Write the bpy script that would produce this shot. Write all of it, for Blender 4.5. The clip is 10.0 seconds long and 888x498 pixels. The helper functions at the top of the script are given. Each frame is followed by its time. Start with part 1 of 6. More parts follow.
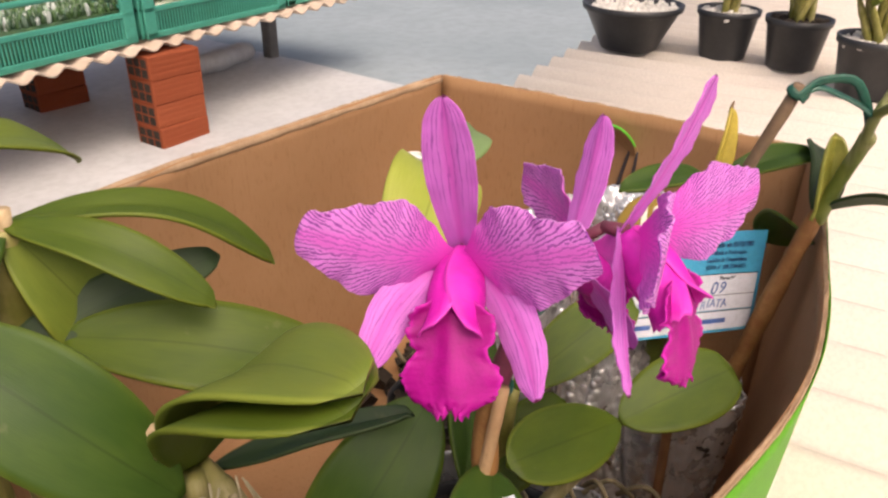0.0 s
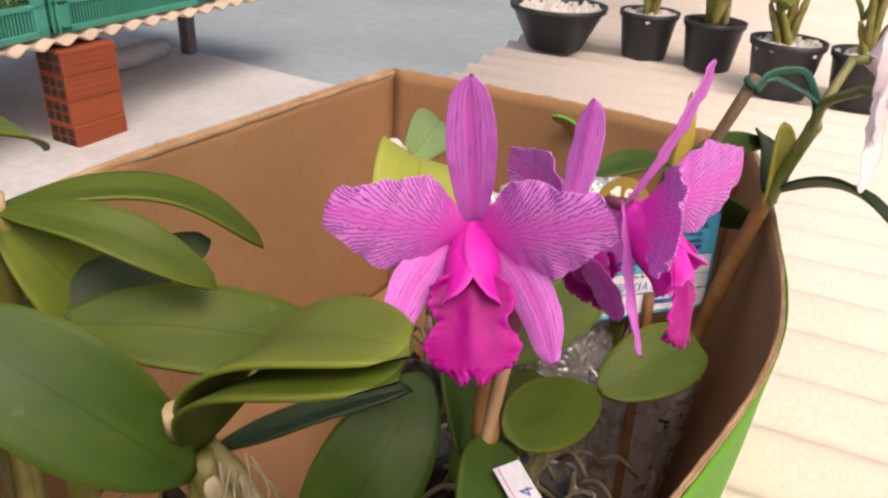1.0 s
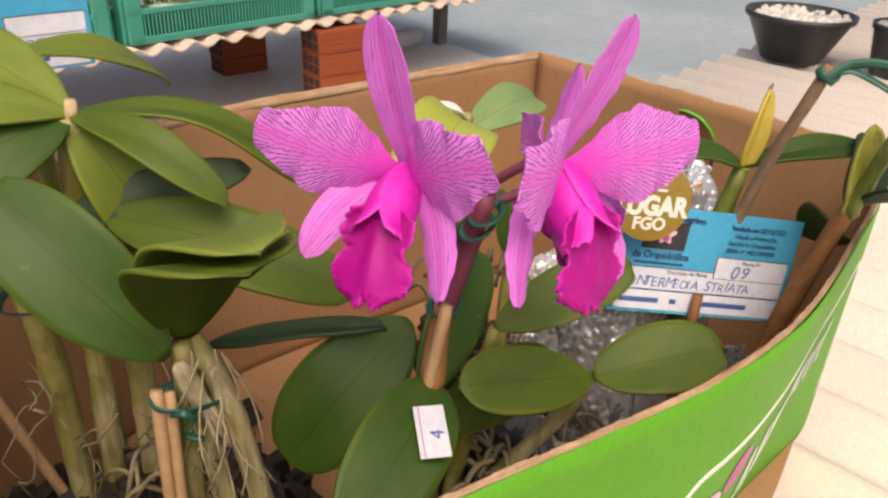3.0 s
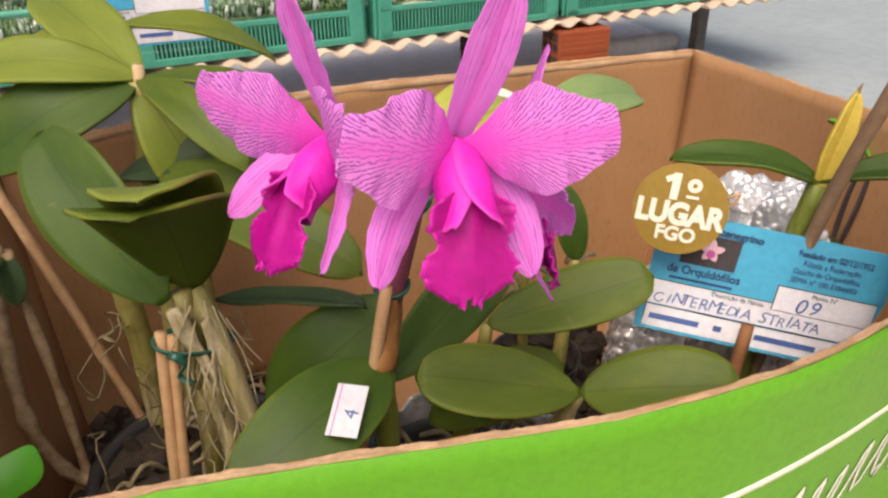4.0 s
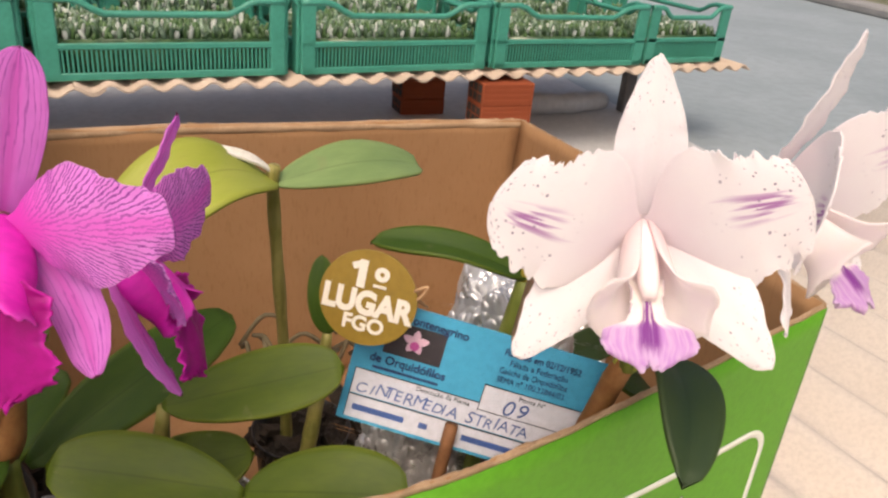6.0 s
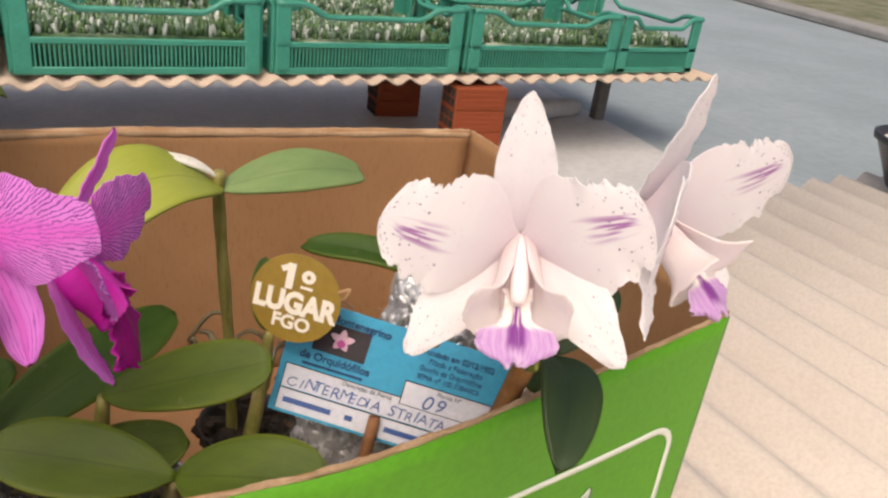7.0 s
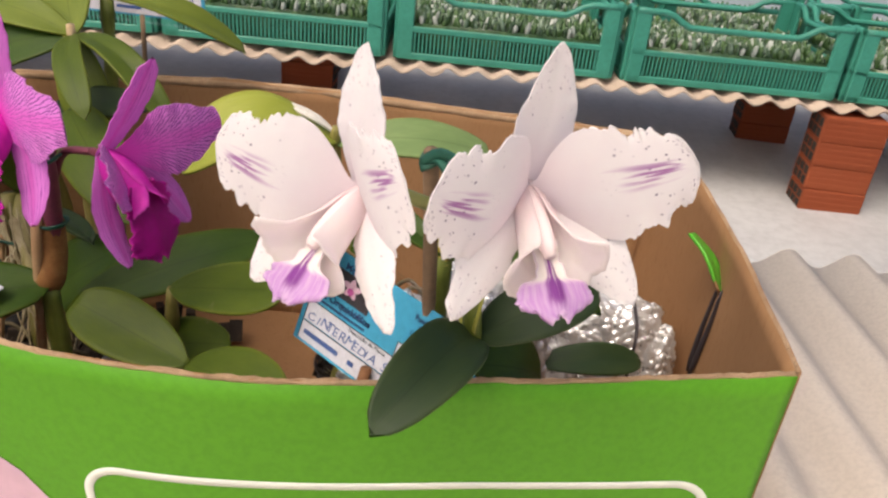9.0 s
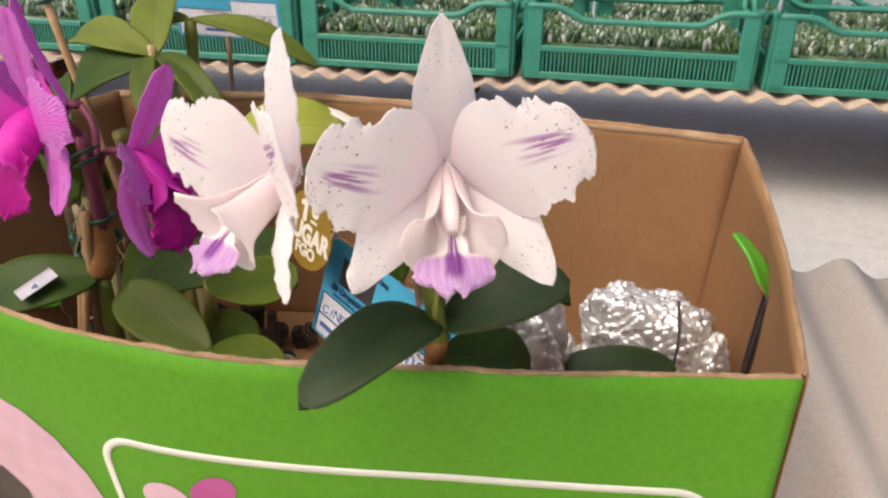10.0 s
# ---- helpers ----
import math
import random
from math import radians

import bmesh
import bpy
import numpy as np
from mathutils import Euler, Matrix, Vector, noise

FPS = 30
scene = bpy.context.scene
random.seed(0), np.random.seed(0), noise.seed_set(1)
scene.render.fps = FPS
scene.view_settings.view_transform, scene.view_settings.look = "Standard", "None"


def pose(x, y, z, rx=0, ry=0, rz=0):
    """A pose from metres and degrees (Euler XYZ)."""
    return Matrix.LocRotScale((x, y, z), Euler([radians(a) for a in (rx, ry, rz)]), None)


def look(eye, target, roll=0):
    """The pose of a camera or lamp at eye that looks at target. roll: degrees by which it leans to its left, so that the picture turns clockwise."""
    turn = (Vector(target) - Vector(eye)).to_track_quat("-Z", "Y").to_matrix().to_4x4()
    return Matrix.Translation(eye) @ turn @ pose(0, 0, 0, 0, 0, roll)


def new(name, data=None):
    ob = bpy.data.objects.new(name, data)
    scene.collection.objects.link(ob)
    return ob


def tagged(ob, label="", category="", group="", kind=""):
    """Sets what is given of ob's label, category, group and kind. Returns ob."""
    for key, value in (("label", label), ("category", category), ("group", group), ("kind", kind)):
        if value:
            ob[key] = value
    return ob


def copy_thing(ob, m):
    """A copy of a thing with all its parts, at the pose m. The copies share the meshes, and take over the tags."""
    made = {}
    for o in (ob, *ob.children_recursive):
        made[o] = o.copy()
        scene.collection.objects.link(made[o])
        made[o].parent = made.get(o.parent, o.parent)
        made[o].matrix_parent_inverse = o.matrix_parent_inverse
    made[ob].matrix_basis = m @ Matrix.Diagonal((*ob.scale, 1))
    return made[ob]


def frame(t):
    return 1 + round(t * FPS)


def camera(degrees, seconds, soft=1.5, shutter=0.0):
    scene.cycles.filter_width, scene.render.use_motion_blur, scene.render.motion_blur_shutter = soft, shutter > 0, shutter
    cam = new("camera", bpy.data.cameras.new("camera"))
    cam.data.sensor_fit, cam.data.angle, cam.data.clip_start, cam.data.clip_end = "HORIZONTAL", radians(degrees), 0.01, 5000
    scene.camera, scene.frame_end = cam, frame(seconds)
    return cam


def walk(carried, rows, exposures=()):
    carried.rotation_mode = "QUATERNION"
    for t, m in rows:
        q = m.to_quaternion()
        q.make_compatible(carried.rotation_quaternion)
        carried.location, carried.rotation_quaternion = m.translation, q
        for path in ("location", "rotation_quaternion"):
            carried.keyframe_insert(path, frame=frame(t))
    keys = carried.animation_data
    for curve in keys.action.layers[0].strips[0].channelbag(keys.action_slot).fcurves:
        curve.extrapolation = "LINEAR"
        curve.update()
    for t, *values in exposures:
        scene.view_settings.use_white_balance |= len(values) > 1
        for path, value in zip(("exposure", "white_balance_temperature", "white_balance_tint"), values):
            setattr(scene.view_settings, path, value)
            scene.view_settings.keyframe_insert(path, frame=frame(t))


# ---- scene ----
cam = camera(60.3, 10.0, soft=2.4)
METRES, EYE, TILT, LEAN, TURN = 0.75, 1.0, -28.2, -0.75, -53.0
ROWS = [
    (0.0, 0.0, 0.0, 0.0, -0.0, 0.0, -0.0),
    (0.5, -0.0159, -0.002, -0.0011, -4.81, -0.07, 0.62),
    (1.0, -0.0461, -0.0141, -0.0117, -6.02, -0.03, 0.86),
    (1.5, -0.0498, -0.0346, -0.0231, -6.6, 0.12, 0.99),
    (2.0, -0.0357, -0.0434, -0.0309, -3.74, 0.26, -0.41),
    (3.5, 0.1986, 0.0105, -0.0258, 21.33, -2.45, -11.36),
    (4.0, 0.2581, 0.0494, -0.0147, 30.66, -4.22, -13.88),
    (4.5, 0.3002, 0.078, -0.003, 37.12, -5.46, -16.1),
    (5.0, 0.338, 0.112, 0.0114, 40.65, -5.71, -17.76),
    (5.5, 0.352, 0.1289, 0.0324, 34.91, -3.28, -18.44),
    (6.0, 0.3645, 0.1512, 0.0523, 26.43, -0.21, -18.34),
    (7.5, 0.4388, 0.1204, 0.0772, 24.78, 0.47, -19.95),
    (8.0, 0.474, 0.1458, 0.0997, 32.99, -2.44, -23.03),
    (8.5, 0.5287, 0.2093, 0.1273, 43.8, -6.82, -26.14),
    (9.0, 0.5818, 0.2675, 0.1418, 55.34, -11.66, -29.09),
    (9.5, 0.6237, 0.3229, 0.1694, 62.91, -14.26, -28.06),
    (10.0, 0.6378, 0.3535, 0.1746, 67.89, -15.82, -26.85),
]
EXPO = [(0.0, 0.38, 7150, 13), (1.0, 0.22, 7150, 14), (2.0, 0.15, 7100, 13), (3.5, 0.40, 7200, 11), (4.7, 0.44, 7250, 11), (5.5, 0.25, 7250, 11), (7.5, 0.06, 7000, 9), (8.5, 0.08, 6950, 9), (10.0, 0.08, 6950, 9)]
walk(cam, [(t, pose(0, 0, EYE, TILT, LEAN, TURN) @ pose(METRES * x, METRES * y, METRES * z, 90 + pitch, roll, yaw)) for t, x, y, z, yaw, pitch, roll in ROWS], EXPO)

# ---- world and light: bright diffuse daylight under a pale greenhouse roof ----
SUN_EL, SUN_AZ = 57.0, 212.0
world = bpy.data.worlds.new("daylight")
scene.world = world
world.use_nodes = True
wn = world.node_tree.nodes
sky = wn.new("ShaderNodeTexSky")
sky.sky_type, sky.sun_disc = "NISHITA", False
sky.sun_elevation, sky.sun_rotation = radians(SUN_EL), radians(SUN_AZ)
sky.air_density, sky.dust_density, sky.ozone_density = 0.5, 7.0, 0.3
wn["Background"].inputs["Strength"].default_value = 0.172
world.node_tree.links.new(sky.outputs["Color"], wn["Background"].inputs["Color"])
sun_data = bpy.data.lights.new("sun", "SUN")
sun_data.energy, sun_data.angle, sun_data.color = 0.65, radians(45), (1.0, 0.95, 0.88)
sun = new("sun", sun_data)
az, el = radians(SUN_AZ), radians(SUN_EL)
sun.matrix_world = look((math.sin(az) * math.cos(el) * 20, math.cos(az) * math.cos(el) * 20, math.sin(el) * 20), (0, 0, 0))


# ---- materials ----
class Mat:
    """A small builder for node materials."""

    def __init__(self, name, rough=0.6, metal=0.0, spec=0.5):
        self.m = bpy.data.materials.new(name)
        self.m.use_nodes = True
        self.t = self.m.node_tree
        self.b = self.t.nodes["Principled BSDF"]
        self.b.inputs["Roughness"].default_value = rough
        self.b.inputs["Metallic"].default_value = metal
        self.b.inputs["Specular IOR Level"].default_value = spec
        self.co = self.t.nodes.new("ShaderNodeTexCoord")

    def link(self, a, b):
        self.t.links.new(a, b)
        return self

    def node(self, kind):
        return self.t.nodes.new(kind)

    def noise(self, scale, detail=4.0, rough=0.6, space="Object", stretch=None):
        n = self.t.nodes.new("ShaderNodeTexNoise")
        n.inputs["Scale"].default_value, n.inputs["Detail"].default_value, n.inputs["Roughness"].default_value = scale, detail, rough
        src = self.co.outputs[space]
        if stretch:
            mp = self.t.nodes.new("ShaderNodeMapping")
            mp.inputs["Scale"].default_value = stretch
            self.link(src, mp.inputs["Vector"])
            src = mp.outputs["Vector"]
        self.link(src, n.inputs["Vector"])
        return n.outputs["Fac"]

    def ramp(self, fac, stops):
        r = self.t.nodes.new("ShaderNodeValToRGB")
        els = r.color_ramp.elements
        while len(els) < len(stops):
            els.new(0.5)
        for e, (p, c) in zip(els, stops):
            e.position, e.color = p, (*c, 1) if len(c) == 3 else c
        self.link(fac, r.inputs["Fac"])
        return r.outputs["Color"]

    def grey(self, fac, lo, hi, a=0.0, b=1.0):
        r = self.t.nodes.new("ShaderNodeMapRange")
        r.interpolation_type = "SMOOTHSTEP"
        for k, v in zip(("From Min", "From Max", "To Min", "To Max"), (lo, hi, a, b)):
            r.inputs[k].default_value = v
        self.link(fac, r.inputs["Value"])
        return r.outputs["Result"]

    def math(self, op, a, b=0.0):
        n = self.t.nodes.new("ShaderNodeMath")
        n.operation = op
        for k, v in enumerate((a, b)):
            if isinstance(v, (int, float)):
                n.inputs[k].default_value = v
            else:
                self.link(v, n.inputs[k])
        return n.outputs["Value"]

    def mix(self, fac, a, b, mode="MIX"):
        n = self.t.nodes.new("ShaderNodeMix")
        n.data_type, n.blend_type = "RGBA", mode
        for k, v in ((0, fac), (6, a), (7, b)):
            if isinstance(v, (int, float)):
                n.inputs[k].default_value = v
            elif isinstance(v, tuple):
                n.inputs[k].default_value = (*v, 1)
            else:
                self.link(v, n.inputs[k])
        return n.outputs[2]

    def color(self, c):
        if isinstance(c, tuple):
            self.b.inputs["Base Color"].default_value = (*c, 1)
        else:
            self.link(c, self.b.inputs["Base Color"])
        return self

    def rough(self, fac):
        self.link(fac, self.b.inputs["Roughness"])
        return self

    def bump(self, fac, strength=0.3, dist=0.001):
        n = self.t.nodes.new("ShaderNodeBump")
        n.inputs["Strength"].default_value, n.inputs["Distance"].default_value = strength, dist
        self.link(fac, n.inputs["Height"])
        self.link(n.outputs["Normal"], self.b.inputs["Normal"])
        return self

    def thin(self, col, share=0.3):
        """Adds light that comes through a thin sheet."""
        tr = self.t.nodes.new("ShaderNodeBsdfTranslucent")
        mx = self.t.nodes.new("ShaderNodeMixShader")
        mx.inputs[0].default_value = share
        if isinstance(col, tuple):
            tr.inputs["Color"].default_value = (*col, 1)
        else:
            self.link(col, tr.inputs["Color"])
        self.link(self.b.outputs["BSDF"], mx.inputs[1])
        self.link(tr.outputs["BSDF"], mx.inputs[2])
        self.link(mx.outputs[0], self.t.nodes["Material Output"].inputs["Surface"])
        return self

    def uv(self):
        s = self.t.nodes.new("ShaderNodeSeparateXYZ")
        self.link(self.co.outputs["UV"], s.inputs["Vector"])
        return s.outputs["X"], s.outputs["Y"]


def simple(name, lo, hi, scale=8.0, rough=0.6, fine=60.0, bump=0.2, metal=0.0, spec=0.5, dist=0.001):
    """A surface whose colour drifts between two tones, with fine grain."""
    m = Mat(name, rough, metal, spec)
    big, small = m.noise(scale, 3), m.noise(fine, 5)
    c = m.mix(m.grey(big, 0.3, 0.7), lo, hi)
    d = m.mix(m.grey(small, 0.35, 0.7, 0.0, 0.35), c, tuple(v * 0.72 for v in lo))
    m.color(d).bump(small, bump, dist)
    return m.m


def striped_petal(name, pale, vein, heart, rim):
    """Lilac petal with fine veins that leave the midrib, run out to the margins and fork."""
    m = Mat(name, 0.5, spec=0.25)
    u, v = m.uv()
    flat = m.node("ShaderNodeUVMap")
    flat.uv_map = "plan"
    sep = m.node("ShaderNodeSeparateXYZ")
    m.link(flat.outputs["UV"], sep.inputs["Vector"])
    x, y = sep.outputs["X"], m.math("MAXIMUM", sep.outputs["Y"], 0.06)

    def wave(scale, detail):
        nz = m.node("ShaderNodeTexNoise")
        nz.inputs["Scale"].default_value, nz.inputs["Detail"].default_value = scale, detail
        m.link(flat.outputs["UV"], nz.inputs["Vector"])
        return nz.outputs["Fac"]

    n1, n2, n3 = wave(5.0, 3), wave(16.0, 2), wave(44.0, 2)
    x = m.math("ADD", x, m.math("MULTIPLY", m.math("SUBTRACT", n2, 0.5), 0.045))
    x = m.math("ADD", x, m.math("MULTIPLY", m.math("SUBTRACT", n3, 0.5), 0.022))
    spread = m.math("POWER", y, 2.3)
    q = m.math("DIVIDE", x, spread)
    level = m.math("LOGARITHM", m.math("DIVIDE", spread, 0.023), 2.0)
    f = m.math("POWER", 2.0, m.math("FLOOR", m.math("ADD", level, m.math("MULTIPLY", m.math("SUBTRACT", n2, 0.5), 0.8))))
    gap = m.math("ABSOLUTE", m.math("SUBTRACT", m.math("FRACT", m.math("ADD", m.math("MULTIPLY", q, f), 0.5)), 0.5))
    dist = m.math("MULTIPLY", m.math("DIVIDE", gap, f), spread)
    line = m.grey(dist, 0.0020, 0.0072, 1.0, 0.0)
    side = m.math("ABSOLUTE", m.math("SUBTRACT", u, 0.5))
    line = m.math("MULTIPLY", line, m.math("MULTIPLY", m.grey(v, 0.08, 0.30), m.grey(side, 0.03, 0.18, 0.5, 1.0)))
    line = m.math("MULTIPLY", line, m.grey(n1, 0.25, 0.55, 0.65, 1.0))
    tone = m.mix(m.grey(n1, 0.3, 0.7), pale, tuple(min(1.0, k * 1.08 + 0.02) for k in pale))
    tone = m.mix(m.grey(side, 0.03, 0.16, 0.45, 0.0), tone, heart)
    tone = m.mix(m.grey(v, 0.05, 0.42, 1.0, 0.0), tone, heart)
    tone = m.mix(m.math("MULTIPLY", m.grey(side, 0.38, 0.5), m.grey(v, 0.25, 0.5, 0.0, 0.6)), tone, rim)
    col = m.mix(m.math("MULTIPLY", line, 0.88), tone, vein)
    m.color(col).bump(m.math("ADD", m.math("MULTIPLY", line, -0.5), m.math("MULTIPLY", n3, 0.5)), 0.16, 0.0004).thin(col, 0.45)
    return m.m


def veined_sepal(name, pale, vein, rib, tip):
    """Lilac sepal with a pinker midrib and thin veins along it."""
    m = Mat(name, 0.5, spec=0.25)
    u, v = m.uv()
    n1, n2 = m.noise(5.0, 3, space="UV"), m.noise(1.0, 3, space="UV", stretch=(22, 5.0, 1))
    side = m.math("ABSOLUTE", m.math("SUBTRACT", u, 0.5))
    q = m.math("ADD", m.math("MULTIPLY", u, 12.0), m.math("MULTIPLY", m.math("SUBTRACT", n2, 0.5), 1.5))
    gap = m.math("ABSOLUTE", m.math("SUBTRACT", m.math("FRACT", q), 0.5))
    line = m.math("MULTIPLY", m.grey(gap, 0.03, 0.17, 1.0, 0.0), m.math("MULTIPLY", m.grey(v, 0.12, 0.5), m.grey(n1, 0.3, 0.6, 0.3, 1.0)))
    tone = m.mix(m.grey(n1, 0.3, 0.7), pale, tuple(min(1.0, k * 1.08 + 0.02) for k in pale))
    tone = m.mix(m.grey(side, 0.0, 0.14, 0.55, 0.0), tone, rib)
    col = m.mix(m.math("MULTIPLY", line, 0.65), tone, vein)
    col = m.mix(m.grey(v, 0.962, 0.985), col, tip)
    m.color(col).bump(m.math("ADD", m.math("MULTIPLY", line, -0.5), n2), 0.15, 0.0004).thin(col, 0.45)
    return m.m


def lip_material(name, inner, outer, rim):
    m = Mat(name, 0.5, spec=0.3)
    u, v = m.uv()
    n1, n2 = m.noise(6.0, 4, space="UV"), m.noise(30.0, 4, space="UV")
    side = m.math("ABSOLUTE", m.math("SUBTRACT", u, 0.5))
    c = m.mix(m.grey(v, 0.05, 0.75), inner, outer)
    c = m.mix(m.grey(n1, 0.35, 0.7, 0.0, 0.5), c, tuple(k * 0.6 for k in outer))
    edge = m.math("MAXIMUM", m.grey(side, 0.43, 0.5), m.grey(v, 0.9, 1.0))
    c = m.mix(m.math("MULTIPLY", edge, 0.6), c, rim)
    m.color(c).bump(n2, 0.4, 0.0006).thin(c, 0.22)
    return m.m


def white_tepal(name, streak=True, pink=(0.92, 0.80, 0.85)):
    m = Mat(name, 0.5, spec=0.3)
    u, v = m.uv()
    n1, n2 = m.noise(5.0, 3, space="UV"), m.noise(40.0, 3, space="UV")
    c = m.mix(m.grey(n1, 0.3, 0.7), (0.96, 0.94, 0.955), (0.95, 0.915, 0.94))
    c = m.mix(m.grey(v, 0.0, 0.5, 0.45, 0.0), c, pink)
    # freckles, gathered in loose groups near the tip and the outer margin
    vo = m.node("ShaderNodeTexVoronoi")
    vo.inputs["Scale"].default_value = 27.0
    m.link(m.co.outputs["UV"], vo.inputs["Vector"])
    sep = m.node("ShaderNodeSeparateColor")
    m.link(vo.outputs["Color"], sep.inputs["Color"])
    side = m.math("ABSOLUTE", m.math("SUBTRACT", u, 0.5))
    grain = m.math("MULTIPLY", m.math("SUBTRACT", m.noise(70.0, 2, space="UV"), 0.5), 0.35)
    reach = m.math("ADD", m.math("ADD", vo.outputs["Distance"], grain), m.math("MULTIPLY", sep.outputs["Green"], 0.22))
    spot = m.math("MULTIPLY", m.grey(reach, 0.24, 0.36, 1.0, 0.0), m.grey(sep.outputs["Red"], 0.16, 0.20))
    where = m.math("MULTIPLY", m.grey(v, 0.52, 0.80), m.grey(side, 0.02, 0.30, 0.55, 1.0))
    group = m.math("ADD", m.noise(4.5, 2, space="UV"), m.math("MULTIPLY", where, 0.17))
    spot = m.math("MULTIPLY", m.math("MULTIPLY", spot, m.grey(group, 0.50, 0.57)), m.grey(v, 0.36, 0.54))
    c = m.mix(m.math("MULTIPLY", spot, 0.85), c, (0.20, 0.15, 0.26))
    if streak:
        across = m.math("SUBTRACT", u, 0.47)
        fibre = m.noise(1.0, 2, space="UV", stretch=(30, 1.6, 1))
        along = m.math("ADD", v, m.math("MULTIPLY", m.math("SUBTRACT", fibre, 0.5), 0.5))
        body = m.math("MULTIPLY", m.grey(m.math("ABSOLUTE", across), 0.035, 0.095, 1.0, 0.0),
                      m.math("MULTIPLY", m.grey(along, 0.44, 0.66), m.grey(along, 0.78, 0.90, 1.0, 0.0)))
        c = m.mix(m.math("MULTIPLY", body, m.grey(fibre, 0.45, 0.54, 0.05, 0.95)), c, (0.47, 0.20, 0.50))
    m.color(c).bump(n2, 0.2, 0.0005).thin(c, 0.42)
    return m.m


def white_lip_material(name):
    m = Mat(name, 0.5, spec=0.3)
    u, v = m.uv()
    n1, n2 = m.noise(8.0, 4, space="UV"), m.noise(1.0, 2, space="UV", stretch=(24, 2.6, 1))
    side = m.math("ABSOLUTE", m.math("SUBTRACT", u, 0.5))
    c = m.mix(m.grey(n1, 0.3, 0.7), (0.92, 0.87, 0.85), (0.91, 0.85, 0.80))
    fan = m.math("MULTIPLY", m.grey(m.math("ADD", v, m.math("MULTIPLY", n1, 0.16)), 0.52, 0.62), m.grey(n2, 0.3, 0.7, 0.72, 1.0))
    c = m.mix(fan, c, (0.55, 0.28, 0.64))
    c = m.mix(m.math("MULTIPLY", m.math("MAXIMUM", m.grey(v, 0.94, 1.0), m.grey(side, 0.45, 0.5)), 0.45), c, (0.80, 0.66, 0.84))
    heart = m.math("MULTIPLY", m.grey(side, 0.06, 0.14, 1.0, 0.0), m.math("MULTIPLY", m.grey(v, 0.10, 0.25), m.grey(v, 0.66, 0.88, 1.0, 0.0)))
    c = m.mix(m.math("MULTIPLY", heart, m.grey(n2, 0.38, 0.56, 0.25, 1.0)), c, (0.24, 0.05, 0.30))
    m.color(c).bump(n1, 0.3, 0.0006).thin(c, 0.25)
    return m.m


def white_lobe(name):
    m = Mat(name, 0.5, spec=0.3)
    u, v = m.uv()
    n1, n2 = m.noise(6.0, 3, space="UV"), m.noise(40.0, 3, space="UV")
    c = m.mix(m.grey(n1, 0.3, 0.7), (0.95, 0.91, 0.90), (0.95, 0.90, 0.92))
    c = m.mix(m.grey(v, 0.05, 0.85, 0.45, 0.0), c, (0.90, 0.70, 0.74))
    m.color(c).bump(n2, 0.15, 0.0004).thin(c, 0.5)
    return m.m


def leaf_material(name, lo, hi, under=None, edge=0.0, yellow=(0.36, 0.38, 0.05)):
    m = Mat(name, 0.40, spec=0.30)
    u, v = m.uv()
    n1, n2, n3 = m.noise(2.2, 3, space="UV"), m.noise(60.0, 4), m.noise(26.0, 3, space="UV", stretch=(4, 0.35, 1))
    side = m.math("ABSOLUTE", m.math("SUBTRACT", u, 0.5))
    c = m.mix(m.grey(n1, 0.3, 0.7), lo, hi)
    c = m.mix(m.grey(n3, 0.4, 0.75, 0.0, 0.3), c, tuple(k * 0.65 for k in lo))
    c = m.mix(m.math("MULTIPLY", m.grey(side, 0.44, 0.5), 0.12 + edge), c, yellow)
    c = m.mix(m.math("MULTIPLY", m.grey(side, 0.006, 0.02, 1.0, 0.0), 0.45), c, tuple(k * 0.45 for k in lo))
    c = m.mix(m.math("MULTIPLY", m.grey(n2, 0.66, 0.74), 0.2), c, (0.30, 0.27, 0.14))
    m.color(c).rough(m.grey(n1, 0.2, 0.8, 0.36, 0.55)).bump(m.math("ADD", n3, m.math("MULTIPLY", n2, 0.3)), 0.25, 0.0006).thin(m.mix(0.6, c, (0.22, 0.30, 0.03)), 0.22)
    return m.m


def cane_material(name, lo, hi, husk):
    """A ribbed cane, partly in dry papery husk."""
    m = Mat(name, 0.5, spec=0.3)
    fibre, blot, n3 = m.noise(260.0, 4, stretch=(1, 1, 0.05)), m.noise(38.0, 4), m.noise(16.0, 3, stretch=(1, 1, 0.5))
    c = m.mix(m.grey(blot, 0.3, 0.7), lo, hi)
    c = m.mix(m.grey(fibre, 0.45, 0.7, 0.0, 0.5), c, tuple(k * 0.55 for k in lo))
    c = m.mix(m.math("MULTIPLY", m.grey(n3, 0.52, 0.60), m.grey(fibre, 0.35, 0.6, 0.9, 0.4)), c, husk)
    m.color(c).rough(m.grey(n3, 0.5, 0.6, 0.42, 0.8)).bump(m.math("ADD", fibre, m.math("MULTIPLY", n3, 1.5)), 0.5, 0.0010)
    return m.m


